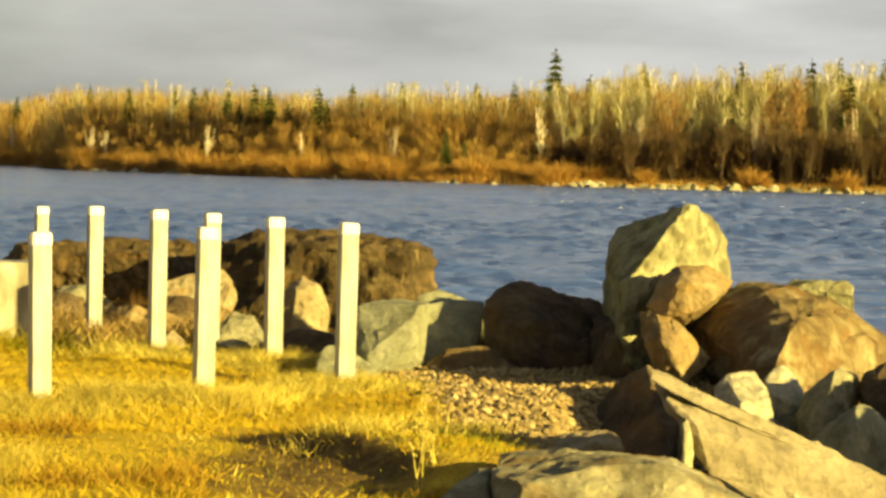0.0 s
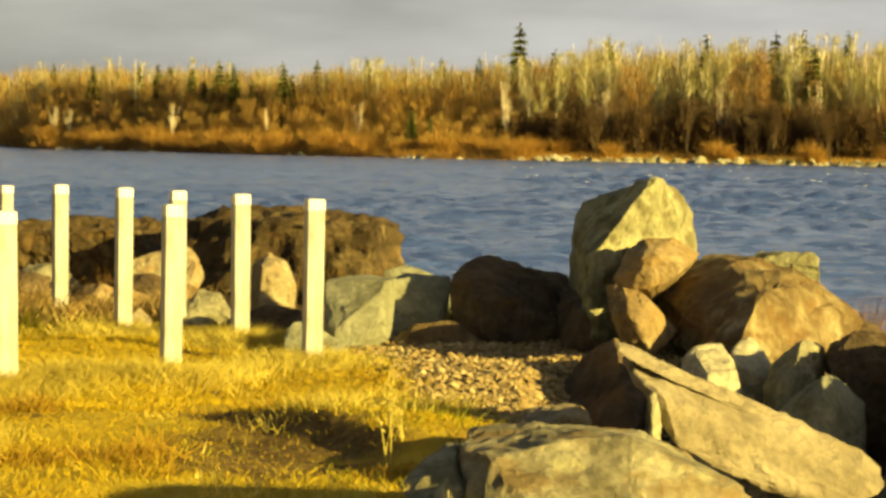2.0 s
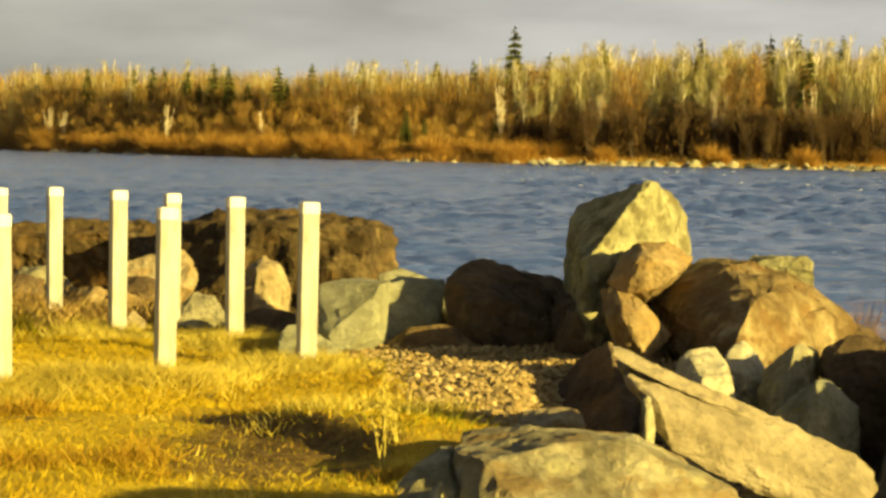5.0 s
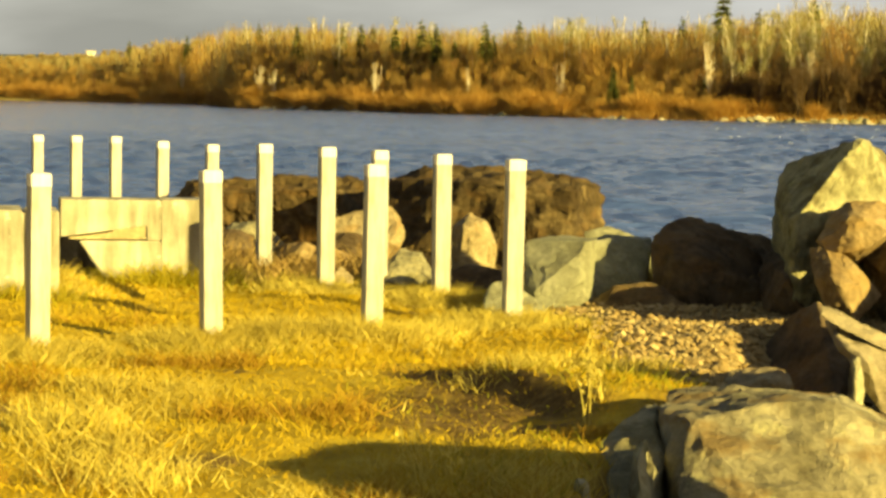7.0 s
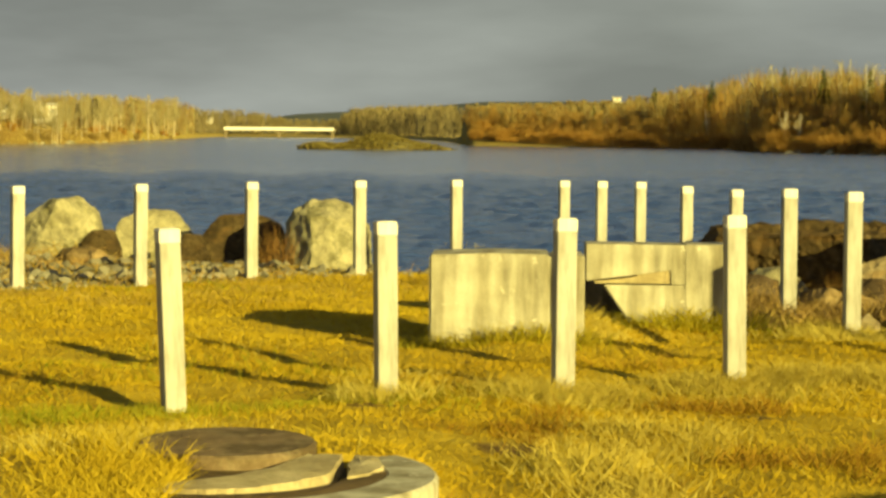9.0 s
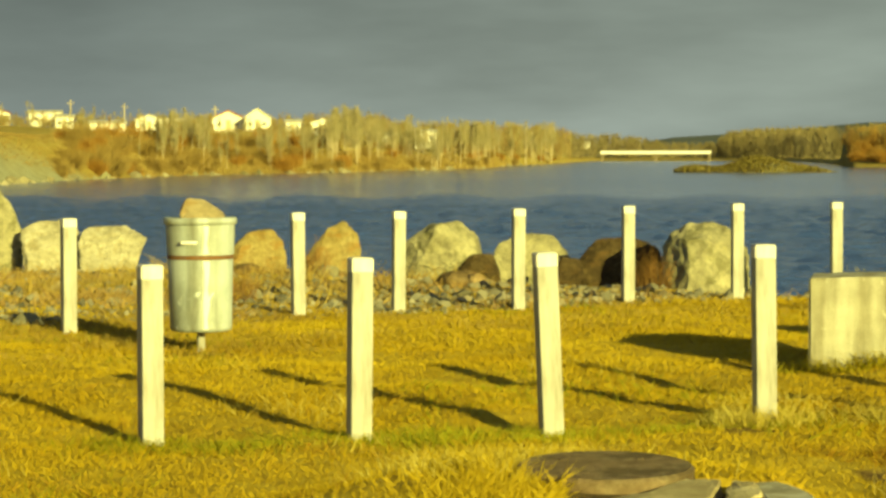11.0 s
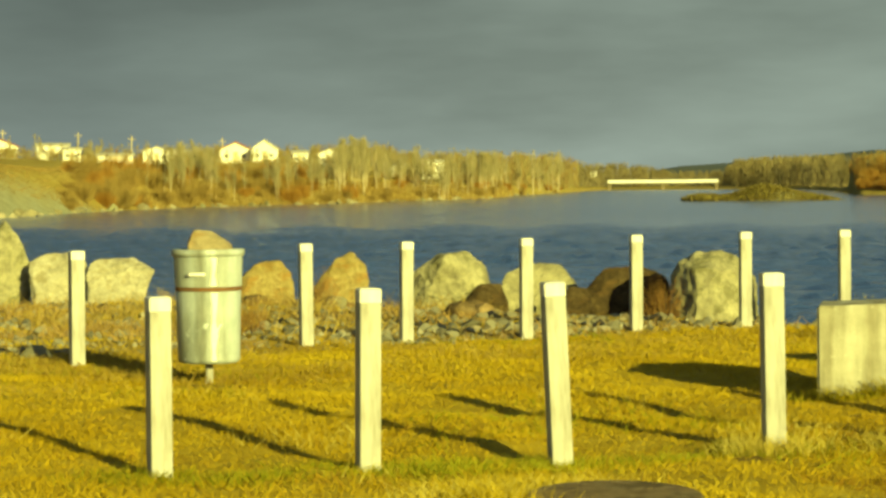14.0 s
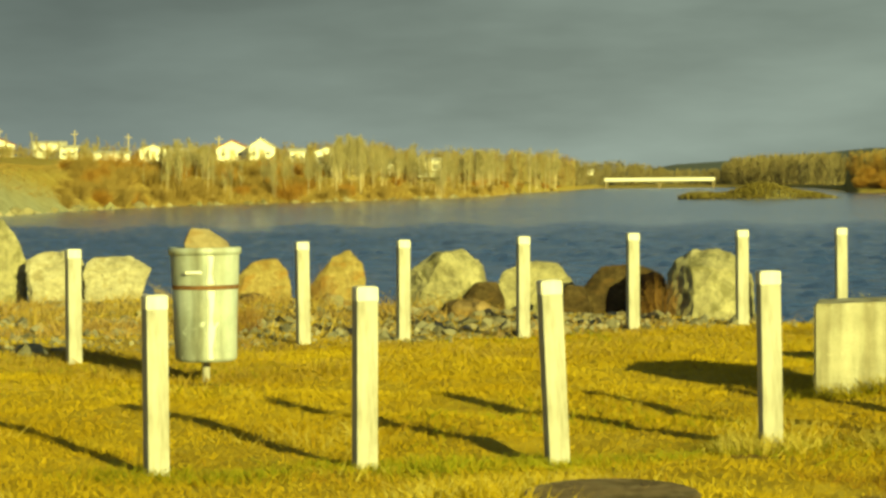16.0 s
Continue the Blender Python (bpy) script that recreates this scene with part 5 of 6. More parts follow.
GOLD = [tree_thing("bluff_bush", *shrub_bush(90 + k, 2.4, 2.2, 600), DARK_BARK, GOLD_BRUSH, "golden dry bush on the river bluff", "bush", "bluff bushes") for k in range(3)]
BUSHES = [tree_thing("shore_bush", *shrub_bush(80 + k, 2.6, 2.2, 650), DARK_BARK, SHRUB, "orange-brown leafless bush on the far shore", "bush", "far shore bushes") for k in range(4)]

# right shore: the trees in front
for k in range(170):
    yaw = rnd.uniform(-13, 10.3) if k < 130 else rnd.uniform(-13, -3)
    d = shore_at(yaw) + (rnd.uniform(27, 58) if yaw > -3 else rnd.uniform(18, 50))
    stand(rnd.choice(BIRCH), yaw, d, room(yaw, d) / 14 * rnd.uniform(0.72, 1.04), rnd.uniform(0, 360))
for k in range(180):
    yaw = rnd.uniform(-3, 18) if k < 130 else rnd.uniform(-13, -1)
    back = rnd.uniform(12, 34) if yaw > -3 else rnd.uniform(13, 30)
    d = shore_at(yaw) + back
    # the edge of the woods rises like a slope from the beach
    most = min(0.88, 0.15 + 0.033 * (back - 7)) if yaw > -3 else 0.88
    stand(rnd.choice(ALDER), yaw, d, room(yaw, d) / 9 * rnd.uniform(0.6 * most if yaw > -3 else 0.4, most), rnd.uniform(0, 360))
# thickets whose dark colour takes the place of shade
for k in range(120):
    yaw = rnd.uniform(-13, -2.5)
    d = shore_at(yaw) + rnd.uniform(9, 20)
    stand(rnd.choice(SHADED_ALDER), yaw, d, room(yaw, d) / 9 * rnd.uniform(0.28, 0.5), rnd.uniform(0, 360))
for yaw, back, size in ((-2.66, 42, 1.30), (-5.0, 40, 1.06), (4.9, 27, 0.98), (5.3, 28, 1.04), (5.7, 26, 0.80), (6.0, 28, 0.95), (3.6, 27, 1.0), (5.1, 30, 0.9), (6.9, 28, 0.97), (3.4, 29, 0.85), (-9.4, 45, 1.07), (-10.1, 45, 1.08), (-11.3, 40, 1.06),
                        (-10.4, 20, 0.95), (-6.8, 18, 0.45), (-7.6, 42, 1.03), (8.6, 29, 0.95), (7.4, 29, 0.95), (0.2, 11, 0.5), (-0.3, 12, 0.38), (4.4, 28, 0.8), (-2.2, 15, 0.36), (9.6, 44, 0.95), (2.7, 44, 1.03), (1.4, 46, 1.04),
                        (-0.6, 46, 1.03), (-1.6, 45, 1.03), (-3.6, 44, 1.0), (6.6, 44, 0.96), (11.5, 30, 0.95), (13.0, 34, 1.1), (-8.6, 24, 0.7), (-5.9, 22, 0.5), (14.6, 30, 0.9)):
    d = shore_at(yaw) + back
    stand(SPRUCE[int(abs(yaw) * 7) % 4], yaw, d, size * room(yaw, d) / 13 * (1.0 if size > 1.2 or size < 0.6 else 0.95), yaw * 37)
for k in range(70):
    yaw = rnd.uniform(-13, 18) if k < 30 else rnd.uniform(-3, 18)
    stand(rnd.choice(BUSHES), yaw, shore_at(yaw) + rnd.uniform(4, 13), rnd.uniform(0.5, 1.25), rnd.uniform(0, 360))
for k in range(95):
    yaw = rnd.uniform(-3, 18)
    stand(rnd.choice(BUSHES), yaw, shore_at(yaw) + rnd.uniform(3, 9), rnd.uniform(0.7, 1.5), rnd.uniform(0, 360))
for k in range(50):
    yaw = rnd.uniform(-3, 18)
    stand(rnd.choice(BUSHES), yaw, shore_at(yaw) + rnd.uniform(10, 24), rnd.uniform(0.8, 1.45), rnd.uniform(0, 360))
CLUMP = tree_thing("birch_clump", *bare_tree(33, 8.0, 0.16, 150, 4), WHITE_BARK, TWIG_RED, "clump of white birch trunks near the beach", "tree", "shore birch clumps")
for yaw, back, size in ((6.55, 9, 0.85), (9.55, 10, 0.8), (9.2, 12, 0.7), (-2.35, 14, 1.15), (-4.9, 14, 1.0), (-8.0, 13, 1.1), (1.6, 13, 0.8), (11.6, 14, 0.9), (-10.6, 13, 1.2), (4.0, 13, 0.7)):
    stand(CLUMP, yaw, shore_at(yaw) + back, size, yaw * 53)
# left bank: pale poplars along the foot of the bluff
for k in range(150):
    yaw = rnd.choice((rnd.uniform(25.7, 37.0), rnd.uniform(25.7, 33.5)))
    d = shore_at(yaw) + rnd.uniform(8, 34)
    stand(rnd.choice(POPLAR), yaw, d, room(yaw, d) / 14 * rnd.uniform(0.62, 1.03), rnd.uniform(0, 360))
for k in range(150):
    yaw = rnd.uniform(25.6, 38.9)
    stand(rnd.choice(GOLD + BUSHES[:1]), yaw, shore_at(yaw) + rnd.uniform(5, 48), rnd.uniform(0.35, 0.95), rnd.uniform(0, 360))
for k in range(95):
    yaw = rnd.uniform(31.0, 42.0)
    stand(rnd.choice(POPLAR + ALDER), yaw, rnd.uniform(385, 423), rnd.uniform(0.18, 0.36), rnd.uniform(0, 360))
for k in range(110):
    yaw = rnd.uniform(32.5, 38.5)
    stand(rnd.choice(BUSHES[:1] + GOLD), yaw, shore_at(yaw) + rnd.uniform(6, 40), rnd.uniform(0.5, 1.25), rnd.uniform(0, 360))
for k in range(46):
    yaw = rnd.choice((rnd.uniform(30.8, 31.6), rnd.uniform(34.9, 36.2)))
    d = shore_at(yaw) + rnd.uniform(14, 40)
    stand(rnd.choice(POPLAR), yaw, d, room(yaw, d) / 14 * rnd.uniform(0.8, 1.05), rnd.uniform(0, 360))
for k in range(26):
    yaw = 28.7 + 0.075 * k
    d = rnd.uniform(408, 428)
    stand(POPLAR[k % 5], yaw, d, room(yaw, d) / 14 * rnd.uniform(0.6, 0.95), 71 * k)
for k, proto in enumerate(BIRCH + ALDER + SHADED_ALDER + POPLAR + SPRUCE + BUSHES + GOLD + [CLUMP]):
    p = polar(-20 - 2 * k, 300)
    proto.matrix_basis = pose(p.x, p.y, ground_z(p.x, p.y))


def far_woods():
    """The mass of the woods behind, all shores."""
    rng = np.random.default_rng(5)
    rows = []
    for n, y0, y1, b0, b1, h0, h1, tw in ((1500, -15, 10.4, 28, 110, 0.62, 1.0, 170), (420, 10.4, 18.4, 22, 140, 0.55, 0.98, 150), (420, 18.3, 21.3, 40, 400, 0.7, 1.0, 90),
                                           (60, 21.3, 23.0, 40, 300, 0.7, 1.0, 80), (260, 22.8, 27.0, 40, 300, 0.7, 1.0, 80), (200, 26.0, 30.0, 40, 110, 0.55, 0.95, 120), (200, 28.0, 36.0, 40, 95, 0.4, 0.8, 100), (520, 30.0, 43.0, 150, 300, 1.0, 1.0, 70)):
        yaw = rng.uniform(y0, y1, n)
        d = np.interp(yaw, SHORE[:, 0], SHORE[:, 1]) + rng.uniform(b0, b1, n)
        rows.append(np.stack([yaw, d, rng.uniform(h0, h1, n), np.full(n, tw)], 1))
    rows = np.concatenate(rows)
    x, y = -np.sin(np.radians(rows[:, 0])) * rows[:, 1], np.cos(np.radians(rows[:, 0])) * rows[:, 1]
    z = land(x, y)
    rows[:, 2] *= np.maximum(2.0, 1.5 + np.interp(rows[:, 0], CREST[:, 0], CREST[:, 1]) * rows[:, 1] - z)
    behind = (rows[:, 0] > 30) & (rows[:, 1] > 440)
    rows[behind, 2] = 1.5 + rng.uniform(0.015, 0.0225, behind.sum()) * rows[behind, 1] - z[behind]
    rows = rows[~((rows[:, 0] > 30) & (rows[:, 1] > 412) & (rows[:, 1] <= 440))]
    x, y = -np.sin(np.radians(rows[:, 0])) * rows[:, 1], np.cos(np.radians(rows[:, 0])) * rows[:, 1]
    z = land(x, y)
    base, tip, width = [], [], []
    for i in range(len(rows)):
        h, tw = rows[i, 2], int(rows[i, 3])
        o = np.array([x[i], y[i], z[i]])
        a, f = rng.uniform(0, 2 * math.pi, tw), rng.uniform(0.1, 1.0, tw)
        r = max(h, 5) * 0.17 * np.sqrt(rng.uniform(0, 1, tw)) * (1.15 - f * 0.7)
        b = o + np.stack([np.cos(a) * r, np.sin(a) * r, f * h * 0.82], 1)
        base.append(b)
        tip.append(b + np.stack([np.cos(a) * 0.4, np.sin(a) * 0.4, h * rng.uniform(0.06, 0.18, tw)], 1) + rng.normal(size=(tw, 3)) * 0.2)
        width.append(rng.uniform(0.055, 0.13, tw) * rows[i, 1] / 350)
        base.append(o[None].repeat(2, 0))
        tip.append(o[None] + np.array([[0.2, 0, h * 0.95], [-0.2, 0.1, h * 0.9]]))
        width.append(np.full(2, 0.16 * rows[i, 1] / 350))
    base, tip, width = np.concatenate(base), np.concatenate(tip), np.concatenate(width)
    yaw = np.degrees(np.arctan2(-base[:, 0], base[:, 1]))
    upstream = (yaw > 17.6) & (yaw < 25.2)
    for name, pick, mat, label in (("far_woods", ~upstream, WOODS, "bare autumn woods behind the far shores"), ("upstream_woods", upstream, SHADED_WOODS, "woods far upstream, toned olive-grey for shade and haze")):
        v, f = blades(base[pick], tip[pick], width[pick], rng)
        tagged(new(name, mesh_np(name, v, f, mat)), label, "woods", kind="stuff")


def understory():
    """Saplings that fill the edge of the woods under the tall birches: russet, and brown darkened for shade."""
    rng = np.random.default_rng(52)
    for name, n, y0, y1, b0, b1, h0, h1, mat, label in (("russet_saplings", 1150, -2.5, 18, 7, 34, 0.42, 0.62, SAPLING, "russet saplings under the birches of the far shore"),
                                                        ("brown_saplings", 420, -14, -2.0, 10, 30, 0.22, 0.44, TWIG_SHADED, "brown saplings darkened in colour for the shade under the birches")):
        yaw = rng.uniform(y0, y1, n)
        back = rng.uniform(b0, b1, n)
        d = np.interp(yaw, SHORE[:, 0], SHORE[:, 1]) + back
        x, y = -np.sin(np.radians(yaw)) * d, np.cos(np.radians(yaw)) * d
        z = land(x, y)
        tall = np.where(yaw > -2.5, np.interp(back, (7, 32), (0.24, 1.5)), 1.0) * np.maximum(2.0, 1.5 + np.interp(yaw, CREST[:, 0], CREST[:, 1]) * d - z) * rng.uniform(h0, h1, n)
        tw = 150
        o = np.stack([x, y, z], 1).repeat(tw, 0)
        h = tall.repeat(tw)
        a, f = rng.uniform(0, 2 * math.pi, n * tw), rng.uniform(0.02, 1.0, n * tw)
        r = np.maximum(h, 4) * 0.22 * np.sqrt(rng.uniform(0, 1, n * tw)) * (1.1 - f * 0.6)
        b = o + np.stack([np.cos(a) * r, np.sin(a) * r, f * h * 0.85], 1)
        t = b + np.stack([np.cos(a) * 0.3, np.sin(a) * 0.3, h * rng.uniform(0.08, 0.2, n * tw)], 1) + rng.normal(size=(n * tw, 3)) * 0.15
        v, fc = blades(b, t, rng.uniform(0.05, 0.11, n * tw), rng)
        tagged(new(name, mesh_np(name, v, fc, mat)), label, "saplings", kind="stuff")


SAPLING = islands("russet_saplings", (0.48, 0.29, 0.08), (0.54, 0.37, 0.12), (0.40, 0.23, 0.065), (0.50, 0.40, 0.15), patch=0.05, patch_low=(0.82, 0.74, 0.62), shine=0.5)
understory()
WOODS = islands("autumn_woods", (0.33, 0.295, 0.13), (0.40, 0.37, 0.18), (0.285, 0.195, 0.085), (0.36, 0.255, 0.10), patch=0.022, patch_low=(0.85, 0.68, 0.50), shine=0.3)
# upstream woods: shade and haze are put into this duller colour
SHADED_WOODS = islands("shade_hazed_woods", (0.18, 0.155, 0.08), (0.27, 0.22, 0.12), (0.13, 0.12, 0.06), (0.23, 0.175, 0.09), patch=0.02, patch_low=(0.75, 0.7, 0.6))
far_woods()


def shore_brush():
    """Low orange brush and grass along the far beaches."""
    rng = np.random.default_rng(8)
    n = 190000
    yaw = rng.uniform(-14, 42, n)
    d = np.interp(yaw, SHORE[:, 0], SHORE[:, 1]) + np.where(yaw < -3, rng.uniform(4.5, 26, n), rng.uniform(1.5, 26, n) * np.interp(yaw, (36, 38), (1.0, 2.6)))
    keep = (d < 620) & ((yaw > -4.5) | (rng.uniform(0, 1, n) < 0.3)) & ((yaw < 36.5) | (rng.uniform(0, 1, n) < 0.35)) & ((yaw < 38.2) | (d > np.interp(yaw, SHORE[:, 0], SHORE[:, 1]) + np.interp(yaw, (37.8, 38.6, 40.4), (2, 8, 19))))
    yaw, d = yaw[keep], d[keep]
    x, y = -np.sin(np.radians(yaw)) * d, np.cos(np.radians(yaw)) * d
    b = np.stack([x, y, land(x, y) - 0.05], 1)
    n = len(b)
    t = b + rng.normal(size=(n, 3)) * (0.35, 0.35, 0) + np.stack([np.zeros(n), np.zeros(n), rng.uniform(0.4, 1.6, n) * np.where(yaw > 19, np.interp(yaw, (38.7, 39.1), (0.5, 0.2)), np.interp(yaw, (-4, -1), (0.45, 1.0)))], 1)
    wide = rng.uniform(0.05, 0.13, n)
    for name, pick, mat, label in (("shore_brush", yaw < 19, SHRUB, "orange-brown brush along the far beach"), ("bluff_brush", yaw >= 19, GOLD_BRUSH, "golden dry brush on the bluff")):
        v, f = blades(b[pick], t[pick], wide[pick], rng)
        tagged(new(name, mesh_np(name, v, f, mat)), label, "brush", kind="stuff")


shore_brush()


# ---- houses on the left bank, bridge, islet ----
WALL_WHITE = plain("white_siding", (0.68, 0.66, 0.58), (0.82, 0.80, 0.72), 1.5, 0.6, stretch=(0.1, 0.1, 6))
ROOF_RED = plain("red_brown_shingle", (0.22, 0.09, 0.045), (0.34, 0.15, 0.075), 3.0)
ROOF_PALE = plain("pale_shingle", (0.42, 0.39, 0.32), (0.60, 0.57, 0.48), 3.0)
GLASS = plain("window_glass", (0.16, 0.17, 0.17), (0.26, 0.27, 0.26), 1.0, 0.08, spec=0.6)


def build_house(width, depth, wall, rise, roof, label, gable_front=False):
    """A small one-storey house: walls, gable roof, windows with frames, a door."""
    h = thing("house", label, "house", "riverside houses")
    part("wall", box_bm(-width / 2, width / 2, -depth / 2, depth / 2, -1.5, wall, 0.02), WALL_WHITE, h)
    bm = bmesh.new()
    e = 0.35
    span, run = (width, depth) if gable_front else (depth, width)
    prof = [(-span / 2 - e, wall - 0.1), (0, wall + rise), (span / 2 + e, wall - 0.1), (span / 2 + e - 0.1, wall - 0.25), (0, wall + rise - 0.25), (-span / 2 - e + 0.1, wall - 0.25)]
    ends = []
    for s in (-1, 1):
        y = s * (run / 2 + e)
        ends.append([bm.verts.new((a, y, z) if gable_front else (y, a, z)) for a, z in prof])
    for i in range(6):
        j = (i + 1) % 6
        bm.faces.new((ends[0][i], ends[0][j], ends[1][j], ends[1][i]))
    bm.faces.new(ends[0])
    bm.faces.new(ends[1][::-1])
    bmesh.ops.recalc_face_normals(bm, faces=bm.faces[:])
    part("roof", bm, roof, h)
    for s in (-1, 1):
        bm = bmesh.new()
        tri = [(-span / 2, wall - 0.02), (span / 2, wall - 0.02), (0, wall + rise - 0.2)]
        sides = [[bm.verts.new((a, y, z) if gable_front else (y, a, z)) for a, z in tri] for y in (s * (run / 2 - 0.02), s * (run / 2 - 0.2))]
        bm.faces.new(sides[0])
        bm.faces.new(sides[1][::-1])
        for i in range(3):
            j = (i + 1) % 3
            bm.faces.new((sides[0][i], sides[1][i], sides[1][j], sides[0][j]))
        bmesh.ops.recalc_face_normals(bm, faces=bm.faces[:])
        part("gable", bm, WALL_WHITE, h)
    for x in (-width * 0.28, width * 0.24):
        fr = part("window", box_bm(x - 0.5, x + 0.5, -depth / 2 - 0.05, -depth / 2 + 0.02, wall - 1.7, wall - 0.9, 0.01), WALL_WHITE, h)
        part("pane", box_bm(x - 0.4, x + 0.4, -depth / 2 - 0.056, -depth / 2 - 0.045, wall - 1.62, wall - 0.98), GLASS, fr)
    part("door", box_bm(-0.45, 0.45, -depth / 2 - 0.04, -depth / 2 + 0.02, wall - 2.5, wall - 0.5, 0.01), BARK, h)
    return h


def house_at(yaw, dist, base, *shape, turn=0.0):
    p = polar(yaw, dist)
    build_house(*shape).matrix_basis = pose(p.x, p.y, base, 0, 0, yaw + turn)


house_at(40.5, 430, 7.8, 7.5, 8, 2.6, 1.6, ROOF_RED, "white house with a red-brown roof above the bluff", True)
house_at(39.09, 432, 8.2, 6.2, 7, 2.4, 0.5, ROOF_PALE, "low white house with a shallow roof above the bluff")
house_at(38.60, 424, 7.4, 3.4, 5, 2.3, 0.4, ROOF_PALE, "white flat garage beside a house")
house_at(37.49, 420, 6.9, 6.8, 6, 1.5, 0.5, ROOF_PALE, "low pale shed on the bluff")
house_at(36.40, 430, 7.3, 5.2, 7, 2.0, 0.9, ROOF_PALE, "white gabled house behind bare trees", True)
house_at(35.75, 436, 7.3, 3.6, 6, 1.8, 0.6, ROOF_PALE, "small white outbuilding behind bare trees")
house_at(34.32, 430, 7.2, 6.4, 7, 2.3, 1.6, ROOF_RED, "white house with a brown gable roof", True)
house_at(33.55, 426, 7.2, 5.2, 7, 2.3, 1.9, ROOF_PALE, "tall white gabled house above the river", True)
house_at(32.6, 440, 6.8, 3.0, 5, 2.2, 0.5, ROOF_PALE, "white house glimpsed between trees")
house_at(31.83, 430, 6.2, 4.4, 6, 2.4, 0.9, ROOF_PALE, "white cottage between bare poplars", True)
house_at(30.05, 440, 5.0, 3.0, 6, 1.3, 0.5, ROOF_PALE, "pale house among bare poplars")
house_at(29.08, 440, 4.9, 4.4, 6, 2.0, 0.5, ROOF_PALE, "pale cottage among bare poplars")
house_at(24.83, 1440, 9.4, 5.5, 9, 1.5, 1.4, ROOF_PALE, "distant white house above the bridge")
house_at(14.0, 585, 11.75, 2.2, 5, 0.4, 0.25, ROOF_PALE, "white house behind the shore woods")

for yaw, top in ((38.44, 13.0), (37.05, 12.3), (34.67, 11.8), (40.38, 13.6)):
    pole = thing("utility_pole", "grey wooden utility pole behind the houses", "utility pole", "utility poles", pose(*polar(yaw, 445), 0, 0, yaw))
    part("mast", lathe_bm([(0.17, 4.0), (0.12, top + 0.5)], 10), BARK, pole)
    part("crossarm", box_bm(-0.75, 0.75, -0.05, 0.05, top - 0.3, top - 0.18, 0.01), BARK, pole)
    for x in (-0.65, 0.0, 0.65):
        p = part("insulator", lathe_bm([(0.04, 0), (0.05, 0.10), (0.03, 0.16)], 8), BARK, pole)
        p.location = (x, 0, top - 0.15)

bridge = thing("road_bridge", "long white girder bridge across the river", "bridge", at=pose(*polar(22.97, 1300), 0, 0, 22.97))
part("girder", box_bm(-33, 33, -4, 4, 3.6, 5.0, 0.1), WALL_WHITE, bridge)
for s in (-3.8, 3.8):
    part("railing", box_bm(-33, 33, s - 0.1, s + 0.1, 5.0, 5.5, 0.02), WALL_WHITE, bridge)
for x in (-32, 0, 32):
    part("pier", box_bm(x - 0.9, x + 0.9, -3, 3, -3.5, 3.6, 0.1), CONCRETE_DARK, bridge)


def build_islet():
    """A low wooded gravel islet: a mound and its brush."""
    rng = np.random.default_rng(31)
    c = polar(20.35, 335)
    ax, ay = np.array([math.cos(radians(20.1)), math.sin(radians(20.1))]), np.array([-math.sin(radians(20.1)), math.cos(radians(20.1))])
    u, w = np.meshgrid(np.linspace(-1.15, 1.15, 60), np.linspace(-1.2, 1.2, 20))
    z = np.clip(1 - u * u - w * w, -0.5, 1) * 1.7 * (1 + 0.35 * np.sin(5 * u + 1)) - 1.0
    x, y = c.x + u * 13.0 * ax[0] + w * 7 * ay[0], c.y + u * 13.0 * ax[1] + w * 7 * ay[1]
    i, j = np.meshgrid(np.arange(19), np.arange(59), indexing="ij")
    a = i * 60 + j
    me = mesh_np("islet", np.stack([x, y, z], -1).reshape(-1, 3), np.stack([a, a + 1, a + 61, a + 60], -1).reshape(-1, 4), GREEN_STONE, True)
    tagged(new("islet", me), "low gravel islet in the river", "islet", kind="structure")
    n = 14000
    u, w = rng.uniform(-1, 1, n), rng.uniform(-1, 1, n)
    ok = u * u + w * w < 0.92
    u, w = u[ok], w[ok]
    n = len(u)
    z = np.clip(1 - u * u - w * w, -0.5, 1) * 1.7 * (1 + 0.35 * np.sin(5 * u + 1)) - 1.0
    b = np.stack([c.x + u * 13.0 * ax[0] + w * 7 * ay[0], c.y + u * 13.0 * ax[1] + w * 7 * ay[1], z], 1)
    tall = rng.uniform(0.3, 1.0, n) * (1.15 - 0.5 * u + 0.5 * np.sin(9 * u + 2)) * 0.9
    t = b + rng.normal(size=(n, 3)) * (0.3, 0.3, 0) + np.stack([0 * u, 0 * u, np.clip(tall * 0.6, 0.12, 1.4)], 1)
    v, f = blades(b, t, rng.uniform(0.1, 0.25, n), rng)
    tagged(new("islet_brush", mesh_np("islet_brush", v, f, ISLET_BRUSH)), "yellow-green brush covering an islet", "brush", kind="stuff")


ISLET_BRUSH = islands("islet_willow", (0.16, 0.13, 0.04), (0.25, 0.205, 0.06), (0.10, 0.08, 0.028), patch=0.3)
build_islet()


# ---- turf, straw and gravel close by ----
def scatter(n, rng, y0=-14.0, y1=43.0, r0=6.8, r1=30.0):
    yaw, r = np.radians(rng.uniform(y0, y1, n)), np.sqrt(rng.uniform(r0 ** 2, r1 ** 2, n))
    return -np.sin(yaw) * r, np.cos(yaw) * r, r


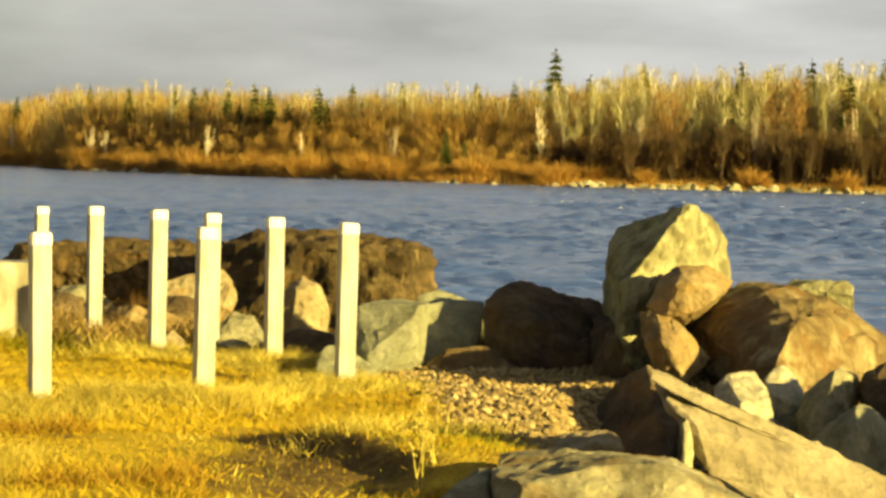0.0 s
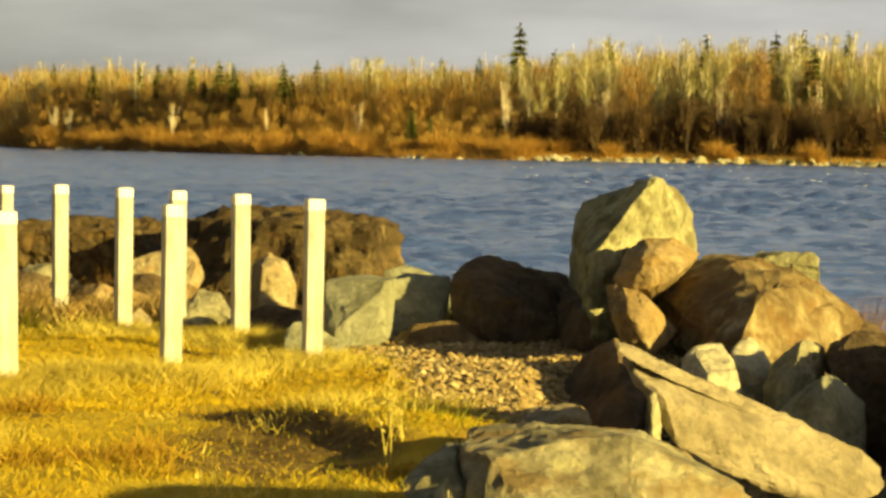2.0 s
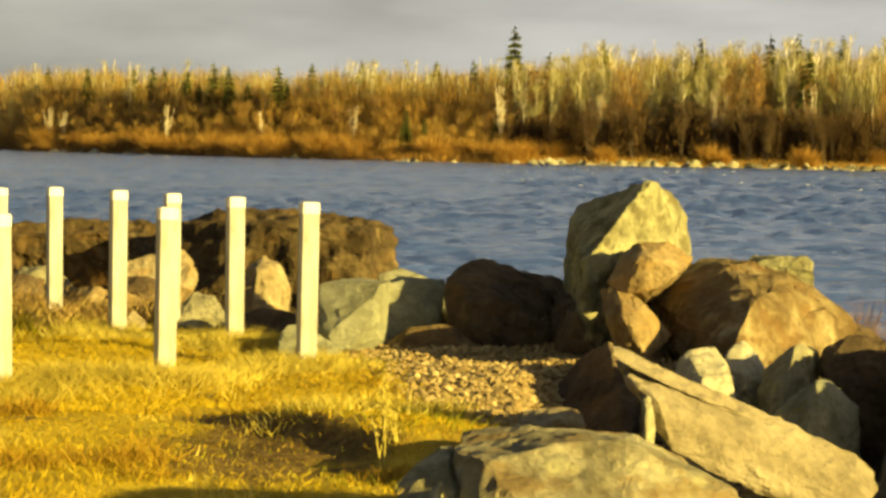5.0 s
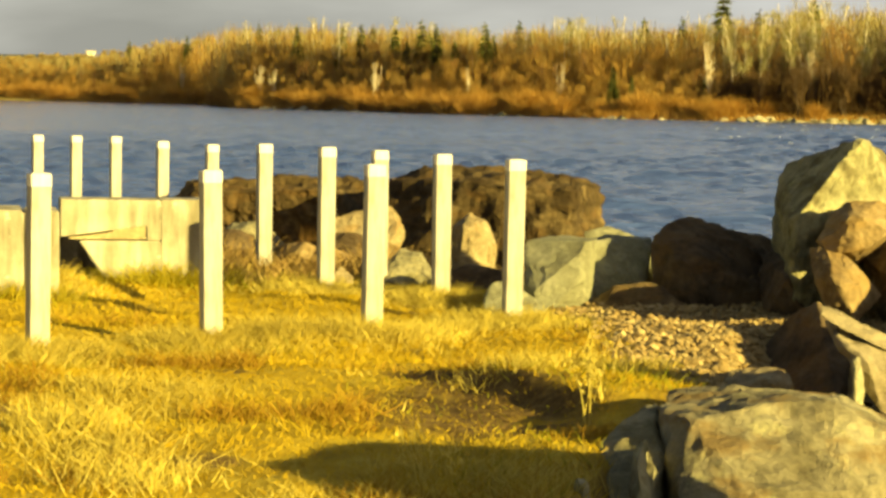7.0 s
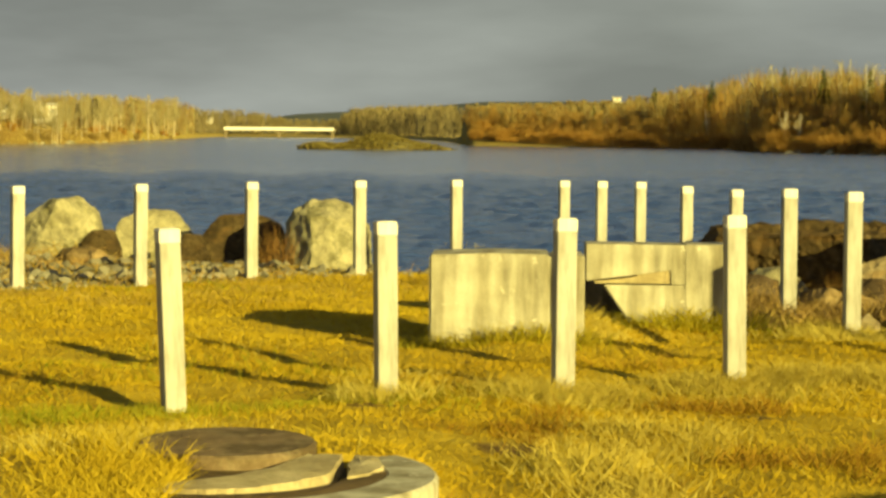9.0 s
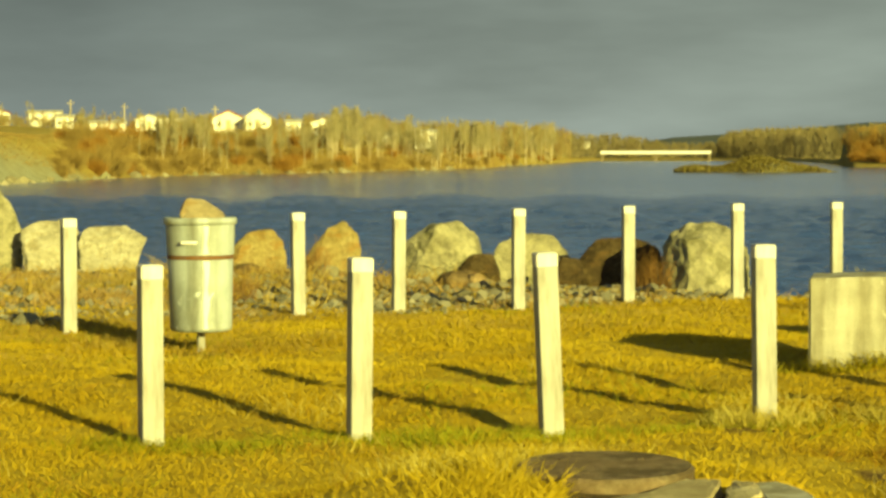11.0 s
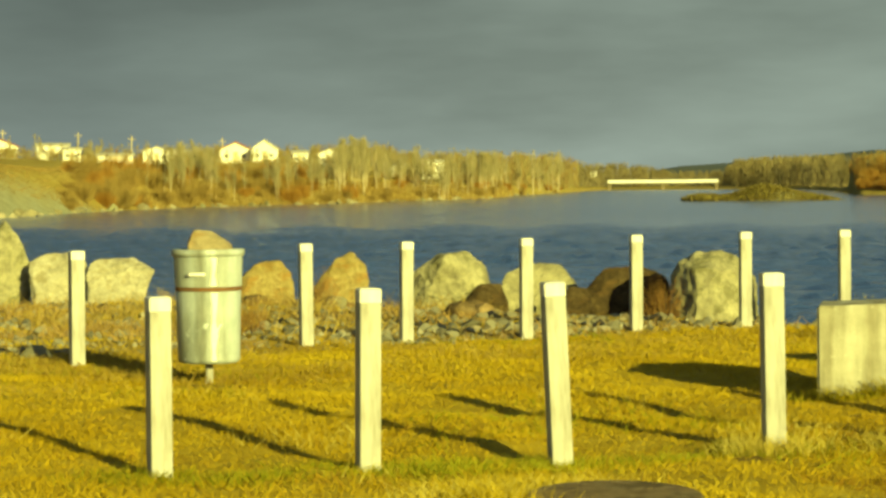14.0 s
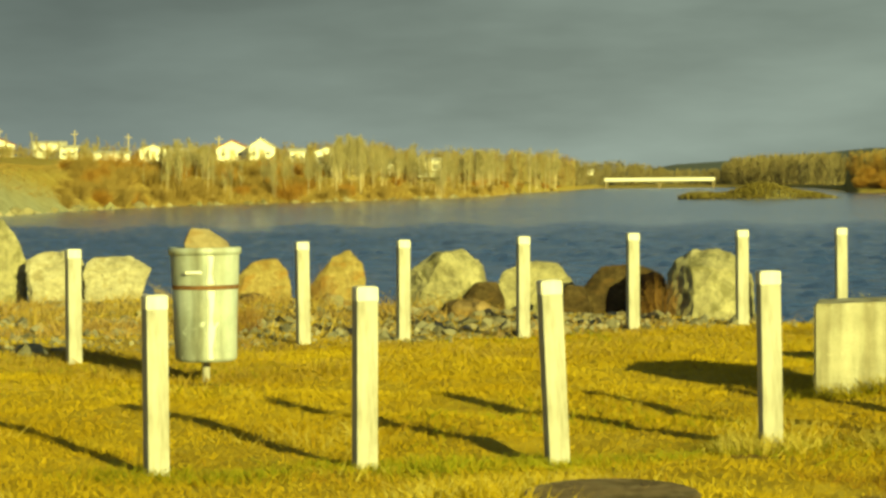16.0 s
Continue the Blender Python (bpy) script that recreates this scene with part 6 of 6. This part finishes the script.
def lawn(name, n, rng, h0, h1, wide, material, label, keep, r1=30.0):
    x, y, r = scatter(n, rng, r1=r1)
    ok = keep(x, y) > rng.uniform(0, 1, n)
    x, y, r = x[ok], y[ok], r[ok]
    n = len(x)
    b = np.stack([x, y, land(x, y) - 0.01], 1)
    tall = rng.uniform(h0, h1, n) * (1 + 0.5 * fuzz(x, y, 2.3, 4.0))
    lean = rng.normal(size=(n, 2)) * 0.75 * tall[:, None]
    t = b + np.concatenate([lean, tall[:, None]], 1)
    v, f = blades(b, t, wide * (0.6 + r / 20) * rng.uniform(0.7, 1.3, n), rng)
    tagged(new(name, mesh_np(name, v, f, material)), label, "grass", kind="stuff")


def on_lawn(x, y):
    cx, cy = (x + 3.43) * 0.934 + (y - 7.49) * 0.358, (y - 7.49) * 0.934 - (x + 3.43) * 0.358
    bare = (np.hypot(cx, cy) < 0.92) * (cx > 0.0) * (cy < 0.44)
    return (1 - gravelly(x, y)) * (1 - 0.85 * worn(x, y)) * (1 - bare) * (np.hypot(x + 3.60, y - 7.97) > 0.365)


def tufts(x, y):
    clump = np.clip(fuzz(x, y, 1.9, 7.0) * 1.8 - 0.55, 0, 1)
    right = np.clip((x + 3.4) / 1.2, 0.12, 1) * np.clip((16.5 - np.hypot(x, y)) / 4, 0, 1)
    foot = np.zeros_like(x)
    for px, py in ((-2.42, 12.70), (-1.53, 13.40), (-0.69, 14.31), (-1.28, 15.65), (-2.25, 16.4), (-3.28, 11.95), (-2.9, 17.5), (-4.1, 8.2), (-4.25, 15.5)):
        foot = np.maximum(foot, 1.6 * np.exp(-(((x - px) / 0.36) ** 2 + ((y - py + 0.12) / 0.36) ** 2)))
    return on_lawn(x, y) * np.maximum(clump * right, foot)


rng = np.random.default_rng(3)
lawn("lawn_grass", 860000, rng, 0.016, 0.045, 0.0068, GRASS, "short dry yellow lawn grass", on_lawn)
lawn("green_grass", 150000, rng, 0.025, 0.08, 0.0075, GREEN_GRASS, "greener patches of lawn grass", lambda x, y: on_lawn(x, y) * np.clip(fuzz(x, y, 0.9, 3.0) * 2 - 0.6, 0, 1))
lawn("straw_tufts", 520000, rng, 0.04, 0.115, 0.0048, STRAW, "tall straw-coloured grass tufts", tufts, 18.0)


def stones(name, n, rng, s0, s1, label, keep, material, r1=33.0):
    x, y, r = scatter(n, rng, r0=9.0, r1=r1)
    ok = keep(x, y) > rng.uniform(0, 1, n)
    lay_stones(name, x[ok], y[ok], rng, s0, s1, label, material)


def lay_stones(name, x, y, rng, s0, s1, label, material):
    n = len(x)
    d = np.array([(1, 1, 1), (-1, -1, 1), (-1, 1, -1), (1, -1, -1), (1, 0, -.2), (-1, .1, 0), (0, 1, .2), (.1, -1, 0), (0, 0, 1), (0, 0, -1)], float)
    d /= np.linalg.norm(d, axis=1, keepdims=True)
    bm = bmesh.new()
    for p in d:
        bm.verts.new(p)
    bmesh.ops.convex_hull(bm, input=bm.verts[:])
    bm.verts.index_update()
    tri = np.array([[v.index for v in f.verts] for f in bm.faces])
    d = np.array([v.co[:] for v in bm.verts])
    bm.free()
    k = len(d)
    s = rng.uniform(s0, s1, (n, 1, 1)) * rng.uniform(0.7, 1.3, (n, 1, 3)) * (1, 1, 0.7)
    a = rng.uniform(0, 2 * math.pi, n)
    c, q = np.cos(a)[:, None], np.sin(a)[:, None]
    p = d[None] * rng.uniform(0.75, 1.2, (n, k, 1)) * s
    p = np.stack([p[..., 0] * c - p[..., 1] * q, p[..., 0] * q + p[..., 1] * c, p[..., 2]], -1)
    p += np.stack([x, y, land(x, y) + 0.25 * s[:, 0, 2]], -1)[:, None]
    f = (tri[None] + (np.arange(n) * k)[:, None, None]).reshape(-1, 3)
    tagged(new(name, mesh_np(name, p.reshape(-1, 3), f, material)), label, "gravel", kind="stuff")


def upstream_side(x, y):
    return np.degrees(np.arctan2(-x, y)) > 12


stones("gravel", 38000, rng, 0.009, 0.027, "loose gravel of the river bank", lambda x, y: gravelly(x, y) * ~upstream_side(x, y), PEBBLE)
stones("pebbles", 46000, rng, 0.012, 0.034, "loose golden pebbles between lawn and boulders", lambda x, y: gravelly(x, y) * ~upstream_side(x, y), PEBBLE, 16.8)
stones("grey_gravel", 42000, rng, 0.012, 0.036, "grey gravel along the upstream bank", lambda x, y: gravelly(x, y) * upstream_side(x, y), GREY_PEBBLE)
stones("cobbles", 1000, rng, 0.04, 0.10, "brown cobbles at the foot of the boulders", lambda x, y: gravelly(x, y) * (np.hypot(x, y) > 16) * ~upstream_side(x, y), PEBBLE)
stones("grey_cobbles", 5200, rng, 0.035, 0.10, "grey cobbles at the foot of the boulders", lambda x, y: gravelly(x, y) * (np.hypot(x, y) > 21) * upstream_side(x, y), GREY_PEBBLE)


def beach_stones():
    rng = np.random.default_rng(14)
    yaw = np.concatenate([rng.uniform(-13, -3.2, 240), rng.uniform(6.8, 9.9, 70), rng.uniform(-3, 6.8, 40), rng.uniform(26.5, 41, 150)])
    r = np.interp(yaw, SHORE[:, 0], SHORE[:, 1]) + rng.uniform(-2.0, 4.5, len(yaw))
    lay_stones("beach_stones", -np.sin(np.radians(yaw)) * r, np.cos(np.radians(yaw)) * r, rng, 0.18, 0.95, "pale stones along the far beach", PALE_STONE)


beach_stones()


def spots(x, y, places, size):
    out = np.zeros_like(x)
    for px, py in places:
        out = np.maximum(out, np.exp(-(((x - px) / size) ** 2 + ((y - py) / size) ** 2)))
    return out


NEAR_ROW = ((-6.78, 9.10), (-5.88, 9.75), (-5.06, 10.40), (-4.17, 11.30), (-3.28, 11.85), (-2.42, 12.6), (-6.3, 9.3), (-5.5, 9.9), (-4.7, 10.8))
lawn("foot_tufts", 300000, rng, 0.03, 0.075, 0.006, GREEN_GRASS, "green grass tufts at the feet of the posts", lambda x, y: on_lawn(x, y) * spots(x, y, NEAR_ROW, 0.30), 16.0)
POST_FOOT = ((-2.42, 12.55), (-2.6, 12.6), (-1.53, 13.2), (-1.7, 13.3), (-1.4, 13.3), (-0.72, 14.2), (-0.9, 14.2), (-1.28, 15.5), (-2.25, 16.35), (-3.0, 17.9), (-3.28, 11.8), (-2.1, 13.0), (-1.2, 13.6), (-4.17, 11.3), (-3.1, 11.85))
lawn("post_tufts", 900000, rng, 0.06, 0.15, 0.0055, STRAW, "tall straw tufts round the feet of the posts", lambda x, y: on_lawn(x, y) * spots(x, y, POST_FOOT, 0.19), 16.5)
WALL_FOOT = tuple((-4.94 + 0.2 * k, 14.36 + 0.06 * k) for k in range(6)) + tuple((-3.75 + 0.2 * k, 16.66 + 0.06 * k) for k in range(4))
lawn("wall_tufts", 420000, rng, 0.06, 0.16, 0.007, WALL_GRASS, "golden grass growing along the concrete walls", lambda x, y: on_lawn(x, y) * spots(x, y, WALL_FOOT, 0.16), 18.0)
lawn("boulder_straw", 240000, rng, 0.08, 0.26, 0.009, BANK_WEED, "brown dry grass between the boulders", lambda x, y: np.clip(fuzz(x, y, 1.1, 6.0) * 1.8 - 0.2, 0, 1) * (np.hypot(x, y) > 16.2) * (x > -4.0) * (x < 0.8) * (y < 21), 21.0)
lawn("tall_straw", 170000, rng, 0.05, 0.17, 0.007, STRAW, "tall pale straw beside the chamber", lambda x, y: on_lawn(x, y) * spots(x, y, ((-2.15, 8.75), (-1.85, 8.2), (-2.45, 9.35)), 0.22), 11.0)
lawn("ring_tufts", 200000, rng, 0.04, 0.12, 0.008, GRASS, "dry grass overgrowing the chamber ring", lambda x, y: on_lawn(x, y) * spots(x, y, ((-3.95, 7.85), (-3.75, 7.35), (-3.62, 7.05), (-4.2, 8.2), (-3.42, 6.62), (-3.5, 6.85)), 0.25), 11.0)


lawn("bank_weeds", 190000, rng, 0.05, 0.17, 0.009, BANK_WEED, "brown dry weeds among gravel at the water edge", lambda x, y: np.interp(np.degrees(np.arctan2(-x, y)), (12, 18, 29, 33), (0, 0.3, 0.3, 1)) * gravelly(x, y) * np.clip(fuzz(x, y, 1.3, 9.0) * 1.6 - 0.1, 0, 1) * (np.hypot(x, y) < 29.5), 30.0)


def lawn_edge(x, y):
    r, yaw = np.hypot(x, y), np.degrees(np.arctan2(-x, y))
    start = np.interp(yaw, (12, 18, 21, 27, 33, 35, 37, 60), (22.6, 22.8, 21.8, 20.9, 19.8, 19.3, 19.3, 20.4))
    return np.exp(-((r - start + 1.2) / 1.6) ** 2) * np.clip((yaw - 17) / 6, 0, 1) * np.clip(fuzz(x, y, 1.7, 14.0) + 0.55, 0, 1) * np.interp(yaw, (17, 30, 34), (0.35, 0.5, 1.0))


lawn("rough_grass", 420000, rng, 0.03, 0.09, 0.0075, ROUGH_GRASS, "brown rough grass at the edge of the lawn", lawn_edge, 26.0)
lawn("russet_tufts", 260000, rng, 0.03, 0.10, 0.006, RUSSET_GRASS, "russet dead grass in the rough turf", lambda x, y: on_lawn(x, y) * np.clip(fuzz(x, y, 2.9, 17.0) * 1.9 - 0.5, 0, 1) * np.clip((x + 4.2) / 1.5, 0.08, 1) * np.clip((15 - np.hypot(x, y)) / 3, 0, 1), 15.0)
WEED_CLUMPS = ((33.6, 24.5), (33.2, 22.8), (34.2, 26.3), (31.9, 26.0), (32.4, 24.2), (36.6, 25.5), (37.6, 26.5), (38.6, 27.0), (39.4, 26.0), (38.0, 24.0), (35.6, 27.0), (30.4, 26.2), (39.8, 24.0))
lawn("tall_bank_weeds", 300000, rng, 0.05, 0.26, 0.008, GOLD_WEED, "tall golden dry weeds in front of the boulders", lambda x, y: gravelly(x, y) * spots(x, y, [polar(a, d)[:2] for a, d in WEED_CLUMPS], 0.75) * np.clip(fuzz(x, y, 2.6, 2.0) * 1.5 + 0.1, 0, 1), 29.5)


def dry_weed(x, y, height, seed):
    """A dead weed: a few stalks with seed heads."""
    r2 = np.random.default_rng(seed)
    weed = thing("dry_weed", "dead straw-coloured weed standing in the turf", "weed", "dead weeds", pose(x, y, float(land(np.array([x]), np.array([y]))[0])))
    for k in range(5):
        tip = (r2.normal() * 0.07, r2.normal() * 0.07, height * r2.uniform(0.6, 1.0))
        v, f = tube([(0.02 * r2.normal(), 0.02 * r2.normal(), -0.03), (tip[0] * 0.4, tip[1] * 0.4, tip[2] * 0.55), tip], (0.004, 0.003, 0.0015), 4)
        ob = new("stalk", mesh_np("stalk", v, f, STRAW))
        ob.parent = weed
        n = 26
        b = np.array(tip) + r2.normal(size=(n, 3)) * (0.018, 0.018, 0.05) - (0, 0, 0.05)
        v, f = blades(b, b + r2.normal(size=(n, 3)) * 0.02 + (0, 0, 0.025), np.full(n, 0.008), r2)
        head = new("seed_head", mesh_np("seed_head", v, f, STRAW))
        head.parent = ob
        tagged(head, kind="stuff")


for x, y, h, sd in ((-0.12, 9.8, 0.46, 1), (-0.05, 10.1, 0.30, 2), (-0.75, 8.35, 0.2, 3), (-6.61, 19.93, 0.34, 6), (-6.48, 19.98, 0.42, 7), (-6.35, 20.02, 0.36, 8), (-6.22, 20.06, 0.3, 9)):
    dry_weed(x, y, h, sd)


# russet shrubs and dead weeds among the boulders upstream
RED_SHRUB = [tree_thing("russet_shrub", *shrub_bush(95 + k, 1.0, 0.5, 190, 0.16), DARK_BARK, SMALL_TWIG, "leafless russet shrub growing among boulders", "shrub", "bank shrubs") for k in range(2)]
places = ((22.9, 25.0, 1.0), (23.3, 25.2, 0.8), (34.3, 21.5, 0.6), (33.9, 22.3, 0.7), (34.8, 20.6, 0.5), (37.3, 29.2, 1.0), (31.95, 27.0, 0.9), (18.0, 24.8, 0.7), (16.9, 25.4, 0.6), (8.2, 19.3, 0.6), (6.6, 18.8, 0.5), (-12.0, 16.5, 0.9))
for k, (yaw, r, size) in enumerate(places):
    if k < 2:
        p = polar(yaw, r)
        RED_SHRUB[k].matrix_basis = pose(p.x, p.y, ground_z(p.x, p.y))
        RED_SHRUB[k].scale = (size * 0.62, size * 0.62, size * 0.62)
    else:
        stand(RED_SHRUB[k % 2], yaw, r, size * 0.62, 77 * k).location.z += 0.1


def rapids():
    """Broken white water on the riffle downstream."""
    rng = np.random.default_rng(44)
    n = 220
    yaw, r = np.radians(-rng.uniform(2.5, 13.5, n)), 225 - 120 * rng.uniform(0, 1, n) ** 1.4
    x, y = -np.sin(yaw) * r, np.cos(yaw) * r
    z = WATER_Z + waves(x, y, r) + 0.02
    a = np.arange(8) * math.pi / 4
    wide, deep = rng.uniform(0.05, 0.28, n)[:, None], rng.uniform(0.02, 0.08, n)[:, None]
    ring = np.stack([x[:, None] + np.cos(a) * wide * rng.uniform(0.6, 1.3, (n, 8)), y[:, None] + np.sin(a) * deep * rng.uniform(0.6, 1.3, (n, 8)), np.repeat(z[:, None], 8, 1) - 0.03], -1)
    hub = np.stack([x, y, z + 0.005], -1)[:, None]
    v = np.concatenate([hub, ring], 1).reshape(-1, 3)
    f = [(9 * i, 9 * i + 1 + k, 9 * i + 1 + (k + 1) % 8) for i in range(n) for k in range(8)]
    tagged(new("rapids_foam", mesh_np("rapids_foam", v, f, foam_mat(), True)), "white broken water on the riffle", "foam", kind="stuff")


rapids()
